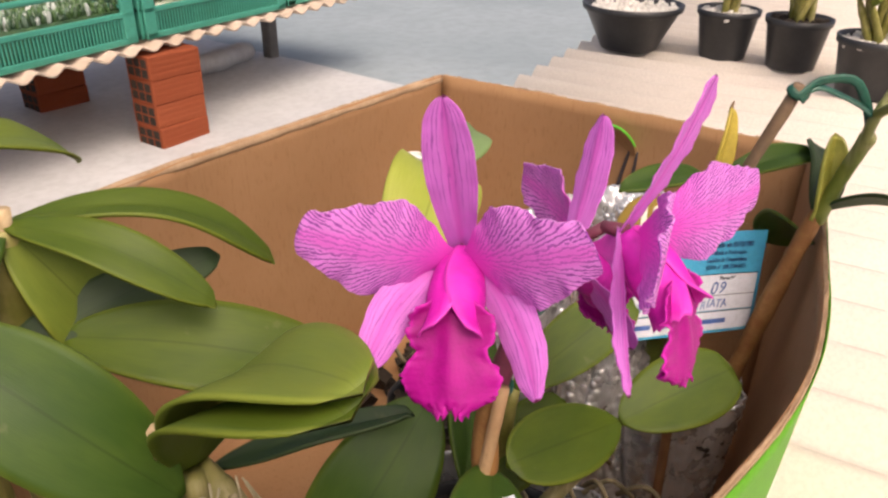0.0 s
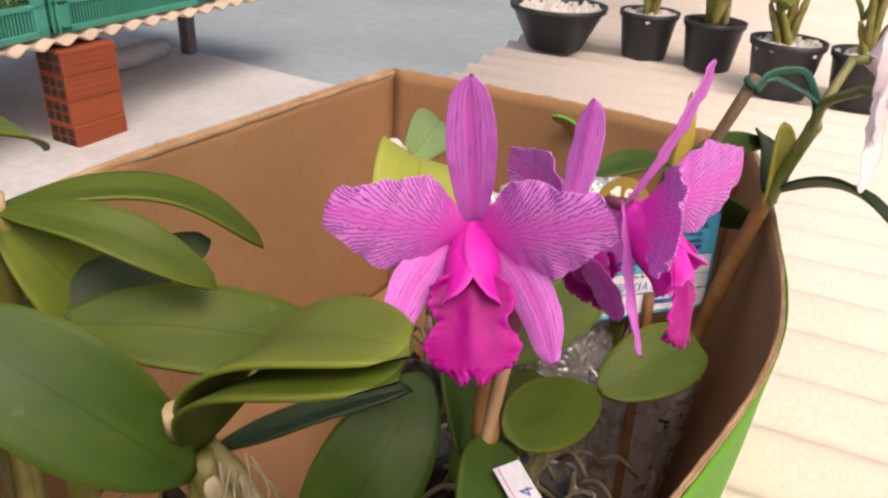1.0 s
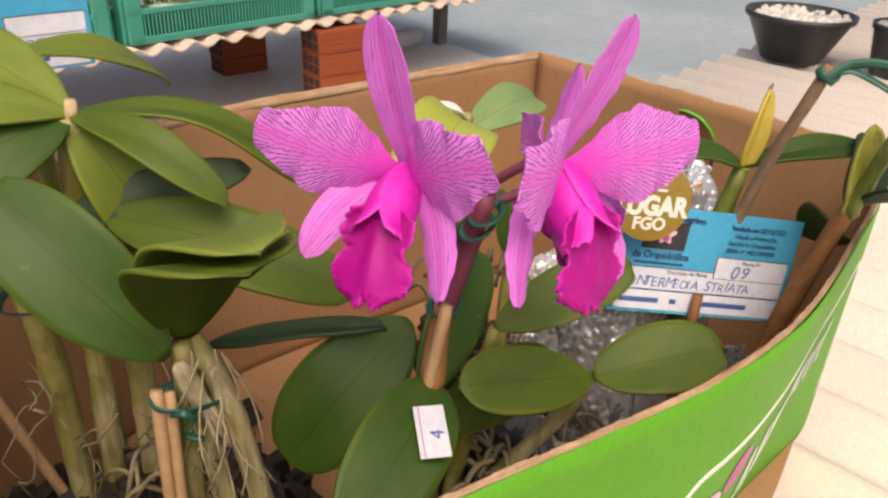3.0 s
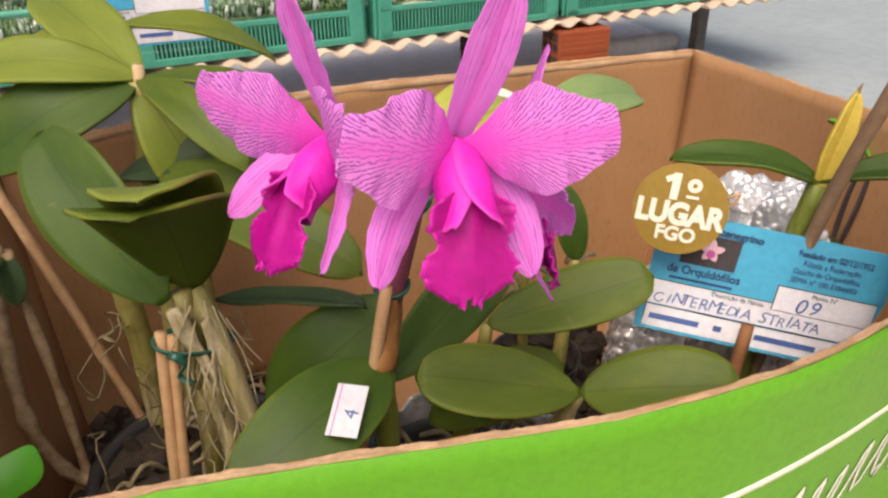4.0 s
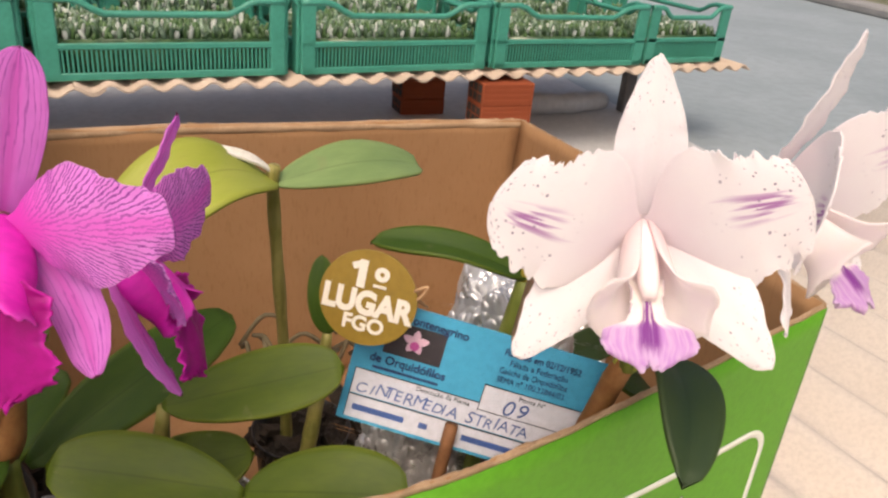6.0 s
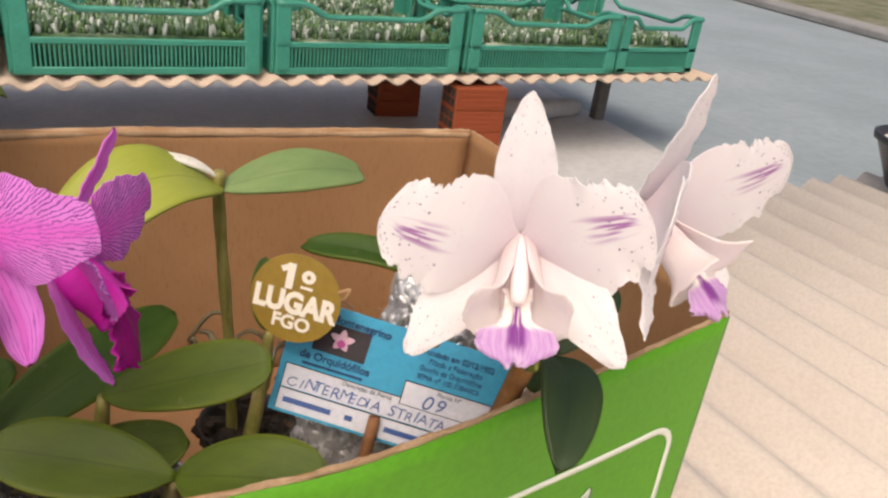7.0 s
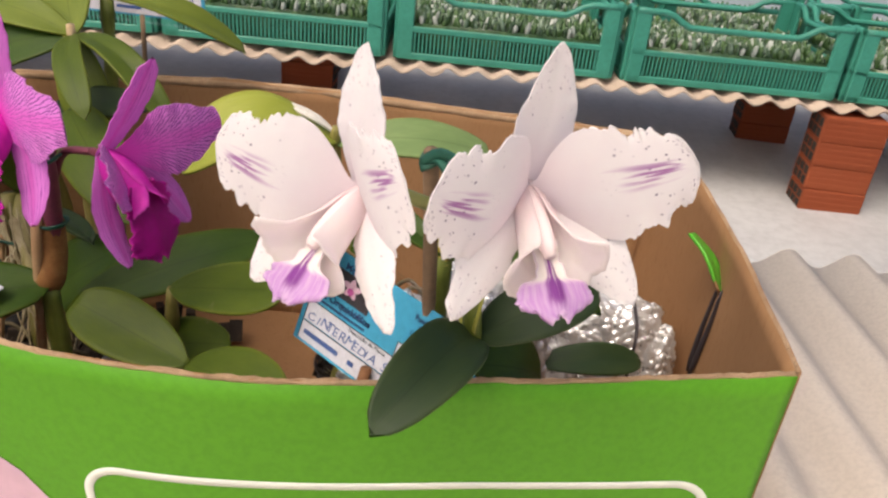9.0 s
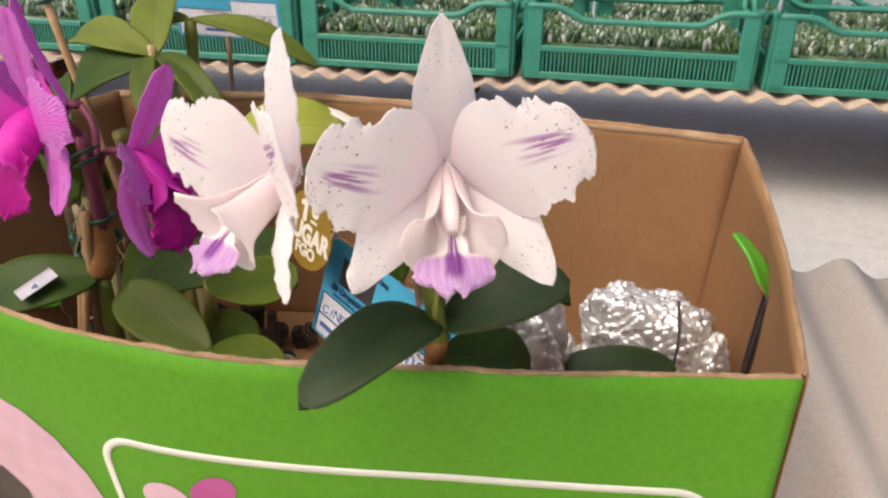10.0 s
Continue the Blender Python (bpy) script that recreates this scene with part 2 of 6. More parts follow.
def cardboard(name, tone=1.0):
    m = Mat(name, 0.85, spec=0.2)
    fibres = m.noise(420.0, 4, stretch=(1, 1, 0.25))
    blot, stain = m.noise(9.0, 4), m.noise(2.5, 2)
    c = m.mix(m.grey(blot, 0.3, 0.7), (0.40 * tone, 0.220 * tone, 0.108 * tone), (0.46 * tone, 0.260 * tone, 0.132 * tone))
    c = m.mix(m.grey(fibres, 0.5, 0.75, 0.0, 0.35), c, (0.24 * tone, 0.115 * tone, 0.05 * tone))
    c = m.mix(m.grey(stain, 0.55, 0.75, 0.0, 0.3), c, (0.46 * tone, 0.27 * tone, 0.14 * tone))
    m.color(c).bump(m.math("ADD", fibres, m.math("MULTIPLY", blot, 2.0)), 0.25, 0.0006)
    return m.m


M_PETAL = striped_petal("striped_lilac_petal", (0.86, 0.32, 0.84), (0.24, 0.016, 0.34), (0.90, 0.10, 0.72), (0.88, 0.47, 0.88))
M_SEPAL = veined_sepal("lilac_sepal", (0.78, 0.25, 0.77), (0.30, 0.03, 0.38), (0.84, 0.14, 0.70), (0.13, 0.015, 0.06))
M_HOOD = lip_material("magenta_hood", (0.80, 0.040, 0.58), (0.78, 0.022, 0.52), (0.82, 0.09, 0.61))
M_LIP = lip_material("crimson_lip", (0.36, 0.001, 0.20), (0.46, 0.002, 0.27), (0.78, 0.03, 0.54))
M_WPETAL = white_tepal("white_petal_with_streak")
M_WSEPAL = white_tepal("white_sepal", False)
M_WHOOD = white_lobe("white_hood")
M_WLIP = white_lip_material("white_lip_purple_edge")
M_WTHROAT = simple("pink_throat", (0.86, 0.70, 0.73), (0.90, 0.78, 0.78), 60, 0.55)
M_LEAF = leaf_material("green_leaf", (0.034, 0.080, 0.010), (0.060, 0.112, 0.014))
M_LEAF_MID = leaf_material("yellowish_green_leaf", (0.066, 0.108, 0.011), (0.100, 0.146, 0.015), edge=0.10)
M_LEAF_LIGHT = leaf_material("light_green_leaf", (0.150, 0.205, 0.030), (0.205, 0.260, 0.040), edge=0.1)
M_LEAF_DARK = leaf_material("dark_green_leaf", (0.026, 0.052, 0.022), (0.042, 0.072, 0.026), yellow=(0.12, 0.16, 0.06))
M_LEAF_PALE = leaf_material("pale_leaf", (0.20, 0.31, 0.12), (0.26, 0.38, 0.15))
M_LEAF_LIME = leaf_material("lime_leaf", (0.36, 0.42, 0.06), (0.42, 0.46, 0.09))
M_SHEATH_Y = simple("yellow_sheath", (0.42, 0.33, 0.045), (0.55, 0.42, 0.07), 50, 0.5, 300, 0.2)
M_SHEATH_G = simple("yellow_green_sheath", (0.30, 0.32, 0.05), (0.44, 0.42, 0.08), 50, 0.5, 300, 0.2)
M_SHEATH_B = simple("brown_dry_sheath", (0.24, 0.10, 0.028), (0.36, 0.18, 0.06), 70, 0.7, 400, 0.4)
M_BULB = cane_material("olive_pseudobulb", (0.17, 0.165, 0.035), (0.33, 0.29, 0.10), (0.46, 0.40, 0.24))
M_BULB_G = cane_material("green_pseudobulb", (0.11, 0.15, 0.025), (0.20, 0.23, 0.05), (0.34, 0.33, 0.16))
M_DRY = simple("papery_dry_bract", (0.36, 0.30, 0.17), (0.52, 0.46, 0.31), 60, 0.8, 400, 0.5)
M_BRACT_W = simple("white_papery_bract", (0.66, 0.64, 0.58), (0.80, 0.78, 0.72), 60, 0.8, 400, 0.4)
M_CANE_OLD = simple("old_brown_cane", (0.20, 0.13, 0.065), (0.36, 0.27, 0.17), 90, 0.8, 400, 0.6)
M_CUT = simple("cut_stem_end", (0.50, 0.36, 0.20), (0.62, 0.48, 0.30), 200, 0.8, 900, 0.4)
M_WINE = simple("wine_flower_stalk", (0.16, 0.03, 0.07), (0.24, 0.06, 0.09), 50, 0.5)
M_STALK = simple("olive_stalk", (0.16, 0.18, 0.05), (0.24, 0.25, 0.09), 50, 0.5)
M_STICK = simple("bamboo_stick", (0.40, 0.24, 0.12), (0.52, 0.34, 0.19), 30, 0.7, 300, 0.35)
M_STICK_D = simple("weathered_brown_stick", (0.20, 0.13, 0.08), (0.30, 0.20, 0.12), 30, 0.8, 300, 0.4)
M_STICK_R = simple("reddish_brown_stick", (0.20, 0.085, 0.035), (0.30, 0.14, 0.06), 40, 0.7, 300, 0.35)
M_TIE = simple("green_tie_tape", (0.010, 0.075, 0.050), (0.018, 0.11, 0.075), 60, 0.4, 300, 0.15)
M_TIE_D = simple("dark_green_tie_tape", (0.006, 0.035, 0.025), (0.012, 0.05, 0.035), 60, 0.4, 300, 0.15)
M_ROOT = simple("pale_dry_roots", (0.16, 0.13, 0.07), (0.28, 0.23, 0.14), 80, 0.85)
# bark colour, used as well for shade in brick cells and on the box floor
M_BARK_SHADE = simple("dark_bark_and_shade", (0.018, 0.013, 0.009), (0.045, 0.03, 0.02), 60, 0.9, 200, 0.8, dist=0.004)
M_BOARD = cardboard("brown_cardboard", 0.78)
M_BOARD_EDGE = simple("torn_cardboard_edge", (0.34, 0.22, 0.13), (0.50, 0.35, 0.22), 40, 0.9, 500, 0.6)
M_GREEN = simple("green_printed_board", (0.082, 0.295, 0.012), (0.094, 0.320, 0.016), 5, 0.58, 260, 0.05, spec=0.3)
M_PRINT_W = simple("white_print", (0.72, 0.76, 0.68), (0.78, 0.80, 0.74), 30, 0.45)
M_PRINT_P = simple("pink_print", (0.62, 0.40, 0.52), (0.68, 0.46, 0.57), 12, 0.45)
M_PRINT_M = simple("magenta_print", (0.42, 0.06, 0.26), (0.52, 0.10, 0.34), 30, 0.45)
M_DARK = simple("dark_print_and_slit_shade", (0.03, 0.025, 0.03), (0.05, 0.04, 0.045), 30, 0.5)
M_PRINT_DG = simple("dark_green_print", (0.05, 0.17, 0.03), (0.07, 0.21, 0.04), 30, 0.5)
M_SHEET = simple("cream_fibre_cement", (0.71, 0.63, 0.545), (0.78, 0.70, 0.615), 3.0, 0.8, 220, 0.12)
M_SHEET_OLD = simple("beige_fibre_cement", (0.46, 0.36, 0.28), (0.58, 0.47, 0.38), 3.0, 0.85, 160, 0.3)
M_TARP = simple("white_ground_tarp", (0.46, 0.465, 0.475), (0.57, 0.575, 0.585), 1.3, 0.55, 30, 0.2, dist=0.004)
M_GROUND = simple("blue_grey_floor_sheet", (0.25, 0.300, 0.325), (0.33, 0.385, 0.415), 0.8, 0.5, 14, 0.15)
M_KERB = simple("grey_concrete_kerb", (0.22, 0.22, 0.225), (0.30, 0.30, 0.30), 2, 0.85, 40, 0.4)
M_GRAVEL = simple("mossy_gravel", (0.10, 0.115, 0.06), (0.22, 0.21, 0.15), 3, 0.9, 18, 0.8, dist=0.02)
M_CRATE = simple("green_crate_plastic", (0.036, 0.235, 0.170), (0.048, 0.285, 0.210), 5, 0.38, 90, 0.12)
M_POT = simple("black_plastic_pot", (0.022, 0.023, 0.026), (0.034, 0.035, 0.038), 20, 0.42, 200, 0.1)
M_WOODPOST = simple("grey_wooden_post", (0.13, 0.125, 0.12), (0.20, 0.19, 0.18), 6, 0.85, 60, 0.4)
M_BLUE = simple("light_blue_card", (0.035, 0.285, 0.47), (0.045, 0.31, 0.50), 20, 0.5, 300, 0.05)
M_PAPER = simple("white_paper", (0.52, 0.53, 0.60), (0.58, 0.59, 0.66), 20, 0.6, 300, 0.05)
M_INK = simple("blue_ink", (0.035, 0.08, 0.26), (0.05, 0.11, 0.32), 50, 0.6)
M_BLACK = simple("black_ink", (0.012, 0.014, 0.02), (0.02, 0.022, 0.03), 50, 0.6)
M_NAVY = simple("navy_ink", (0.01, 0.03, 0.10), (0.015, 0.04, 0.13), 50, 0.6)
M_GOLD = simple("matt_gold_badge", (0.24, 0.155, 0.022), (0.30, 0.20, 0.032), 14, 0.4, 300, 0.05)
M_BADGE_W = simple("cream_lettering", (0.76, 0.72, 0.62), (0.80, 0.76, 0.68), 50, 0.5)
# printed green in a brighter tone: the light on the flaps is painted in
M_GREEN_LIT = simple("lit_green_printed_board", (0.08, 0.40, 0.025), (0.11, 0.46, 0.04), 30, 0.4)
M_CAP = simple("white_bottle_cap", (0.42, 0.47, 0.43), (0.56, 0.60, 0.56), 30, 0.4)


def brick_material():
    m = Mat("orange_clay_brick", 0.85, spec=0.2)
    n1, n2 = m.noise(10.0, 4), m.noise(120.0, 4)
    inf = m.node("ShaderNodeObjectInfo")
    c = m.mix(inf.outputs["Random"], (0.22, 0.050, 0.020), (0.29, 0.076, 0.033))
    c = m.mix(m.grey(n1, 0.4, 0.7, 0.0, 0.5), c, (0.26, 0.06, 0.025))
    m.color(c).bump(n2, 0.4, 0.002)
    return m.m


def foil_material():
    m = Mat("silver_bubble_film", 0.3, 0.6)
    n1, n2 = m.noise(60.0, 4), m.noise(420.0, 3)
    m.color(m.mix(m.grey(n1, 0.3, 0.7), (0.66, 0.66, 0.67), (0.82, 0.82, 0.83)))
    m.rough(m.grey(n1, 0.2, 0.8, 0.22, 0.36)).bump(m.math("ADD", n1, m.math("MULTIPLY", n2, 0.5)), 0.4, 0.0005)
    return m.m


def clear_material(name, tint, rough=0.06):
    m = Mat(name, rough)
    m.color(tint)
    m.b.inputs["Transmission Weight"].default_value = 1.0
    m.b.inputs["IOR"].default_value = 1.04
    return m.m


M_BRICK = brick_material()
M_FOIL = foil_material()
M_SLEEVE = clear_material("clear_plastic_sleeve", (0.99, 0.99, 0.99))
M_FLASK = simple("pale_green_flask", (0.11, 0.19, 0.12), (0.26, 0.35, 0.26), 14, 0.12, 60, 0.1)
M_FLASK_D = simple("dark_green_flask", (0.03, 0.07, 0.035), (0.10, 0.17, 0.08), 20, 0.12, 60, 0.1)
M_SEEDLING = simple("seedling_green", (0.04, 0.10, 0.03), (0.09, 0.18, 0.05), 40, 0.4, 60, 0.1)
M_PERLITE = simple("white_perlite", (0.55, 0.52, 0.48), (0.74, 0.72, 0.68), 60, 0.9, 90, 0.9, dist=0.006)

# ---- builders ----
ORIGIN = {}


def thing(name, base, label, category, group="", kind=""):
    ob = new(name)
    ob.empty_display_size = 0.02
    ob.location = base
    ORIGIN[ob] = Vector(base)
    return tagged(ob, label, category, group, kind)


def part(name, bm, material, parent, label="", smooth=True, kind=""):
    """Links a bmesh, given in world metres, as one mesh under its parent."""
    me = bpy.data.meshes.new(name)
    o = ORIGIN.get(parent, Vector((0, 0, 0)))
    bmesh.ops.translate(bm, vec=-o, verts=bm.verts)
    bmesh.ops.recalc_face_normals(bm, faces=bm.faces)
    bm.to_mesh(me)
    bm.free()
    if smooth:
        me.polygons.foreach_set("use_smooth", [True] * len(me.polygons))
    for mm in (material if isinstance(material, (list, tuple)) else [material]):
        me.materials.append(mm)
    ob = new(name, me)
    if parent is not None:
        ob.parent = parent
        ORIGIN[ob] = o
    return tagged(ob, label, kind=kind)


def solo(name, bm, material, base, label, category, group="", kind="", smooth=True):
    """A thing that is one mesh, with its origin at its base."""
    me = bpy.data.meshes.new(name)
    bmesh.ops.translate(bm, vec=-Vector(base), verts=bm.verts)
    bmesh.ops.recalc_face_normals(bm, faces=bm.faces)
    bm.to_mesh(me)
    bm.free()
    if smooth:
        me.polygons.foreach_set("use_smooth", [True] * len(me.polygons))
    for mm in (material if isinstance(material, (list, tuple)) else [material]):
        me.materials.append(mm)
    ob = new(name, me)
    ob.location = base
    ORIGIN[ob] = Vector(base)
    return tagged(ob, label, category, group, kind)


def sheet(rows, thick, bm=None, mats=(0, 0, 0), plan=None):
    """A closed slab from a grid of points, thickness towards its back; UV u across, v along; plan: flat places for a second UV."""
    bm = bm or bmesh.new()
    uvl = bm.loops.layers.uv.verify()
    uv2 = bm.loops.layers.uv.new("plan") if plan else None
    a, b = len(rows), len(rows[0])
    nrm = []
    for i in range(a):
        line = []
        for j in range(b):
            p = rows[min(i + 1, a - 1)][j] - rows[max(i - 1, 0)][j]
            q = rows[i][min(j + 1, b - 1)] - rows[i][max(j - 1, 0)]
            k = p.cross(q)
            line.append(k.normalized() if k.length > 1e-12 else Vector((0, 0, 1)))
        nrm.append(line)
    top = [[bm.verts.new(rows[i][j]) for j in range(b)] for i in range(a)]
    low = [[bm.verts.new(rows[i][j] - nrm[i][j] * thick) for j in range(b)] for i in range(a)]

    def face(vs, uvs, m):
        try:
            f = bm.faces.new(vs)
        except ValueError:
            return
        f.material_index = m
        f.smooth = True
        for lp, (i, j) in zip(f.loops, uvs):
            lp[uvl].uv = (j / (b - 1), i / (a - 1))
            if plan:
                lp[uv2].uv = plan[i][j]

    def tex(i, j):
        return (i, j)

    for i in range(a - 1):
        for j in range(b - 1):
            w = [tex(i, j), tex(i + 1, j), tex(i + 1, j + 1), tex(i, j + 1)]
            face([top[i][j], top[i + 1][j], top[i + 1][j + 1], top[i][j + 1]], w, mats[0])
            face([low[i][j], low[i][j + 1], low[i + 1][j + 1], low[i + 1][j]], [w[0], w[3], w[2], w[1]], mats[1])
    for i in range(a - 1):
        for j, s in ((0, 1), (b - 1, -1)):
            vs = [top[i][j], low[i][j], low[i + 1][j], top[i + 1][j]][::s]
            face(vs, [tex(i, j)] * 4, mats[2])
    for j in range(b - 1):
        for i, s in ((0, -1), (a - 1, 1)):
            vs = [top[i][j], low[i][j], low[i][j + 1], top[i][j + 1]][::s]
            face(vs, [tex(i, j)] * 4, mats[2])
    return bm


def spline(knots, n):
    """Points on a smooth curve through the knots."""
    k = [Vector(p) for p in knots]
    k = [k[0] * 2 - k[1]] + k + [k[-1] * 2 - k[-2]]
    out = []
    m = len(k) - 3
    for i in range(n):
        f = i / (n - 1) * m
        s = min(int(f), m - 1)
        t = f - s
        a, b, c, d = k[s:s + 4]
        out.append(0.5 * (2 * b + (c - a) * t + (2 * a - 5 * b + 4 * c - d) * t * t + (3 * b - a - 3 * c + d) * t ** 3))
    return out


def tube(points, radii, sides=10, bm=None, flat=1.0, cap=True, mat=0):
    bm = bm or bmesh.new()
    pts = [Vector(p) for p in points]
    n = len(pts)
    if not isinstance(radii, (list, tuple)):
        radii = [radii] * n
    rings = []
    ref = None
    for i, p in enumerate(pts):
        d = (pts[min(i + 1, n - 1)] - pts[max(i - 1, 0)]).normalized()
        if ref is None:
            ref = d.orthogonal().normalized()
        ref = (ref - d * ref.dot(d)).normalized()
        s = d.cross(ref)
        rings.append([bm.verts.new(p + (ref * math.cos(t) + s * math.sin(t) * flat) * radii[i]) for t in [2 * math.pi * k / sides for k in range(sides)]])
    for i in range(n - 1):
        for k in range(sides):
            f = bm.faces.new([rings[i][k], rings[i][(k + 1) % sides], rings[i + 1][(k + 1) % sides], rings[i + 1][k]])
            f.smooth, f.material_index = True, mat
    if cap:
        bm.faces.new(rings[0][::-1]).material_index = mat
        bm.faces.new(rings[-1]).material_index = mat
    return bm


def box(lo, hi, bm=None, bevel=0.0, m=None, mat=0):
    bm = bm or bmesh.new()
    own = bmesh.new()
    bmesh.ops.create_cube(own, size=1.0)
    lo, hi = Vector(lo), Vector(hi)
    for v in own.verts:
        v.co = Vector([(lo[k] + hi[k]) / 2 + v.co[k] * (hi[k] - lo[k]) for k in range(3)])
    if bevel:
        bmesh.ops.bevel(own, geom=own.edges[:], offset=bevel, segments=1, affect="EDGES")
    base = {}
    for v in own.verts:
        base[v] = bm.verts.new(m @ v.co if m else v.co)
    for f in own.faces:
        bm.faces.new([base[v] for v in f.verts]).material_index = mat
    own.free()
    return bm


def lathe(profile, centre, sides=28, bm=None, mat=0):
    bm = bm or bmesh.new()
    c = Vector(centre)
    rings = [[bm.verts.new(c + Vector((r * math.cos(t), r * math.sin(t), z))) for t in [2 * math.pi * k / sides for k in range(sides)]] for r, z in profile]
    for a, b in zip(rings, rings[1:]):
        for k in range(sides):
            f = bm.faces.new([a[k], a[(k + 1) % sides], b[(k + 1) % sides], b[k]])
            f.smooth, f.material_index = True, mat
    return bm


def text_mesh(body, size, m, thick=0.0002, bold=0.0, align="LEFT", squeeze=1.0):
    """Letters as a bmesh, lying in the plane of the pose m."""
    cu = bpy.data.curves.new("lettering", "FONT")
    cu.body, cu.size, cu.extrude, cu.offset, cu.align_x = body, size, thick, bold, align
    ob = bpy.data.objects.new("lettering", cu)
    scene.collection.objects.link(ob)
    bpy.context.view_layer.update()
    me = bpy.data.meshes.new_from_object(ob.evaluated_get(bpy.context.evaluated_depsgraph_get()))
    bpy.data.objects.remove(ob)
    bm = bmesh.new()
    bm.from_mesh(me)
    bpy.data.meshes.remove(me)
    for v in bm.verts:
        v.co = m @ Vector((v.co.x * squeeze, v.co.y, v.co.z))
    return bm


# ---- flowers and leaves ----
def profile_width(s, a, b):
    peak = a / (a + b)
    return (max(s, 0.0) ** a) * (max(1 - s, 0.0) ** b) / (peak ** a * (1 - peak) ** b)


PETAL_PURPLE = ((0.0, 0.10), (0.10, 0.24), (0.26, 0.64), (0.42, 0.95), (0.52, 1.0), (0.68, 0.84), (0.85, 0.58), (1.0, 0.42))
SEPAL_PURPLE = ((0.0, 0.40), (0.18, 0.58), (0.42, 0.92), (0.62, 1.0), (0.84, 0.82), (1.0, 0.52))
DORSAL_PURPLE = ((0.0, 0.52), (0.15, 0.66), (0.40, 0.92), (0.65, 1.0), (0.85, 0.82), (1.0, 0.50))
PETAL_WHITE = ((0.0, 0.11), (0.09, 0.26), (0.22, 0.64), (0.38, 0.95), (0.52, 1.0), (0.68, 0.92), (0.84, 0.74), (1.0, 0.54))
SEPAL_WHITE = ((0.0, 0.42), (0.20, 0.70), (0.45, 1.0), (0.65, 0.92), (0.85, 0.55), (1.0, 0.22))
DORSAL_WHITE = ((0.0, 0.58), (0.15, 0.72), (0.40, 1.0), (0.60, 0.95), (0.82, 0.58), (1.0, 0.20))


def along(knots, s):
    """A smooth value through knots of (place, value)."""
    k = 0
    while k < len(knots) - 2 and s > knots[k + 1][0]:
        k += 1
    (x0, y0), (x1, y1) = knots[k], knots[k + 1]
    xa, ya = knots[max(k - 1, 0)]
    xb, yb = knots[min(k + 2, len(knots) - 1)]
    m0, m1 = (y1 - ya) / (x1 - xa), (yb - y0) / (xb - x0)
    h = x1 - x0
    t = (s - x0) / h
    return (2 * t ** 3 - 3 * t * t + 1) * y0 + (t ** 3 - 2 * t * t + t) * h * m0 + (3 * t * t - 2 * t ** 3) * y1 + (t ** 3 - t * t) * h * m1


def tepal(c, tip, n, width, knots=SEPAL_PURPLE, blunt=0.90, bow=0.06, cup=0.0, back=0.0, bend=0.0, ruffle=0.0, waves=4.0, twist=0.0, frill=0.0, bites=(), seed=0, nu=34, nv=15, thick=0.0006, keel=0.0):
    """One petal or sepal from the flower's heart to its tip, facing n. knots: its outline; back: how far the tip turns back; bend: its curve
    in its own plane; bites: notches in the margin as (side, place, reach, depth)."""
    c, tip, n = Vector(c), Vector(tip), Vector(n).normalized()
    d = tip - c
    ln = d.length
    d = d.normalized()
    n = (n - d * n.dot(d)).normalized()
    side = d.cross(n)
    rnd = random.Random(seed)
    ph = [rnd.uniform(0, 6.28) for _ in range(6)]
    rows, plan = [], []
    for i in range(nu + 1):
        s = 1 - (1 - i / nu) ** 1.35
        w = width * 0.5 * along(knots, s)
        if s > blunt:
            w *= math.sqrt(max(0.0004, 1 - ((s - blunt) / (1 - blunt)) ** 2))
        tw = twist * s
        sd = side * math.cos(tw) + n * math.sin(tw)
        nn = n * math.cos(tw) - side * math.sin(tw)
        mid = c + d * ln * s + n * (ln * (bow * math.sin(math.pi * s) - back * (s ** 3 - s))) + side * (bend * ln * math.sin(math.pi * s))
        line, flatrow = [], []
        for j in range(nv):
            v = math.sin((j / (nv - 1) - 0.5) * math.pi)
            e = abs(v) ** 3
            sg = 0 if v < 0 else 1
            grow = min(1.0, max(0.0, (s - 0.42) / 0.2)) if bites else min(1.0, s * 3.0)
            r = math.sin(s * waves * 6.283 + ph[sg]) + 0.6 * math.sin(s * waves * 2.3 * 6.283 + ph[2 + sg])
            off = cup * w * v * v + keel * w * math.exp(-(v * 7) ** 2) + ruffle * e * r * grow
            torn = 1.0
            for bs, place, reach, depth in bites:
                if bs * v > 0:
                    near = max(0.0, 1 - abs(s - place) / reach)
                    torn -= depth * e * near ** 0.6 * (0.75 + 0.9 * noise.noise((s * 60, seed, 3.1)))
            ww = w * torn * (1 + e * grow * frill * (noise.noise((s * 13, sg * 4 + seed, 1.5)) + 0.8 * noise.noise((s * 45, sg * 4 + seed, 5.5))))
            line.append(mid + sd * (v * ww) + nn * off)
            flatrow.append((v * ww / ln, s))
        rows.append(line)
        plan.append(flatrow)
    return sheet(rows, thick, plan=plan)


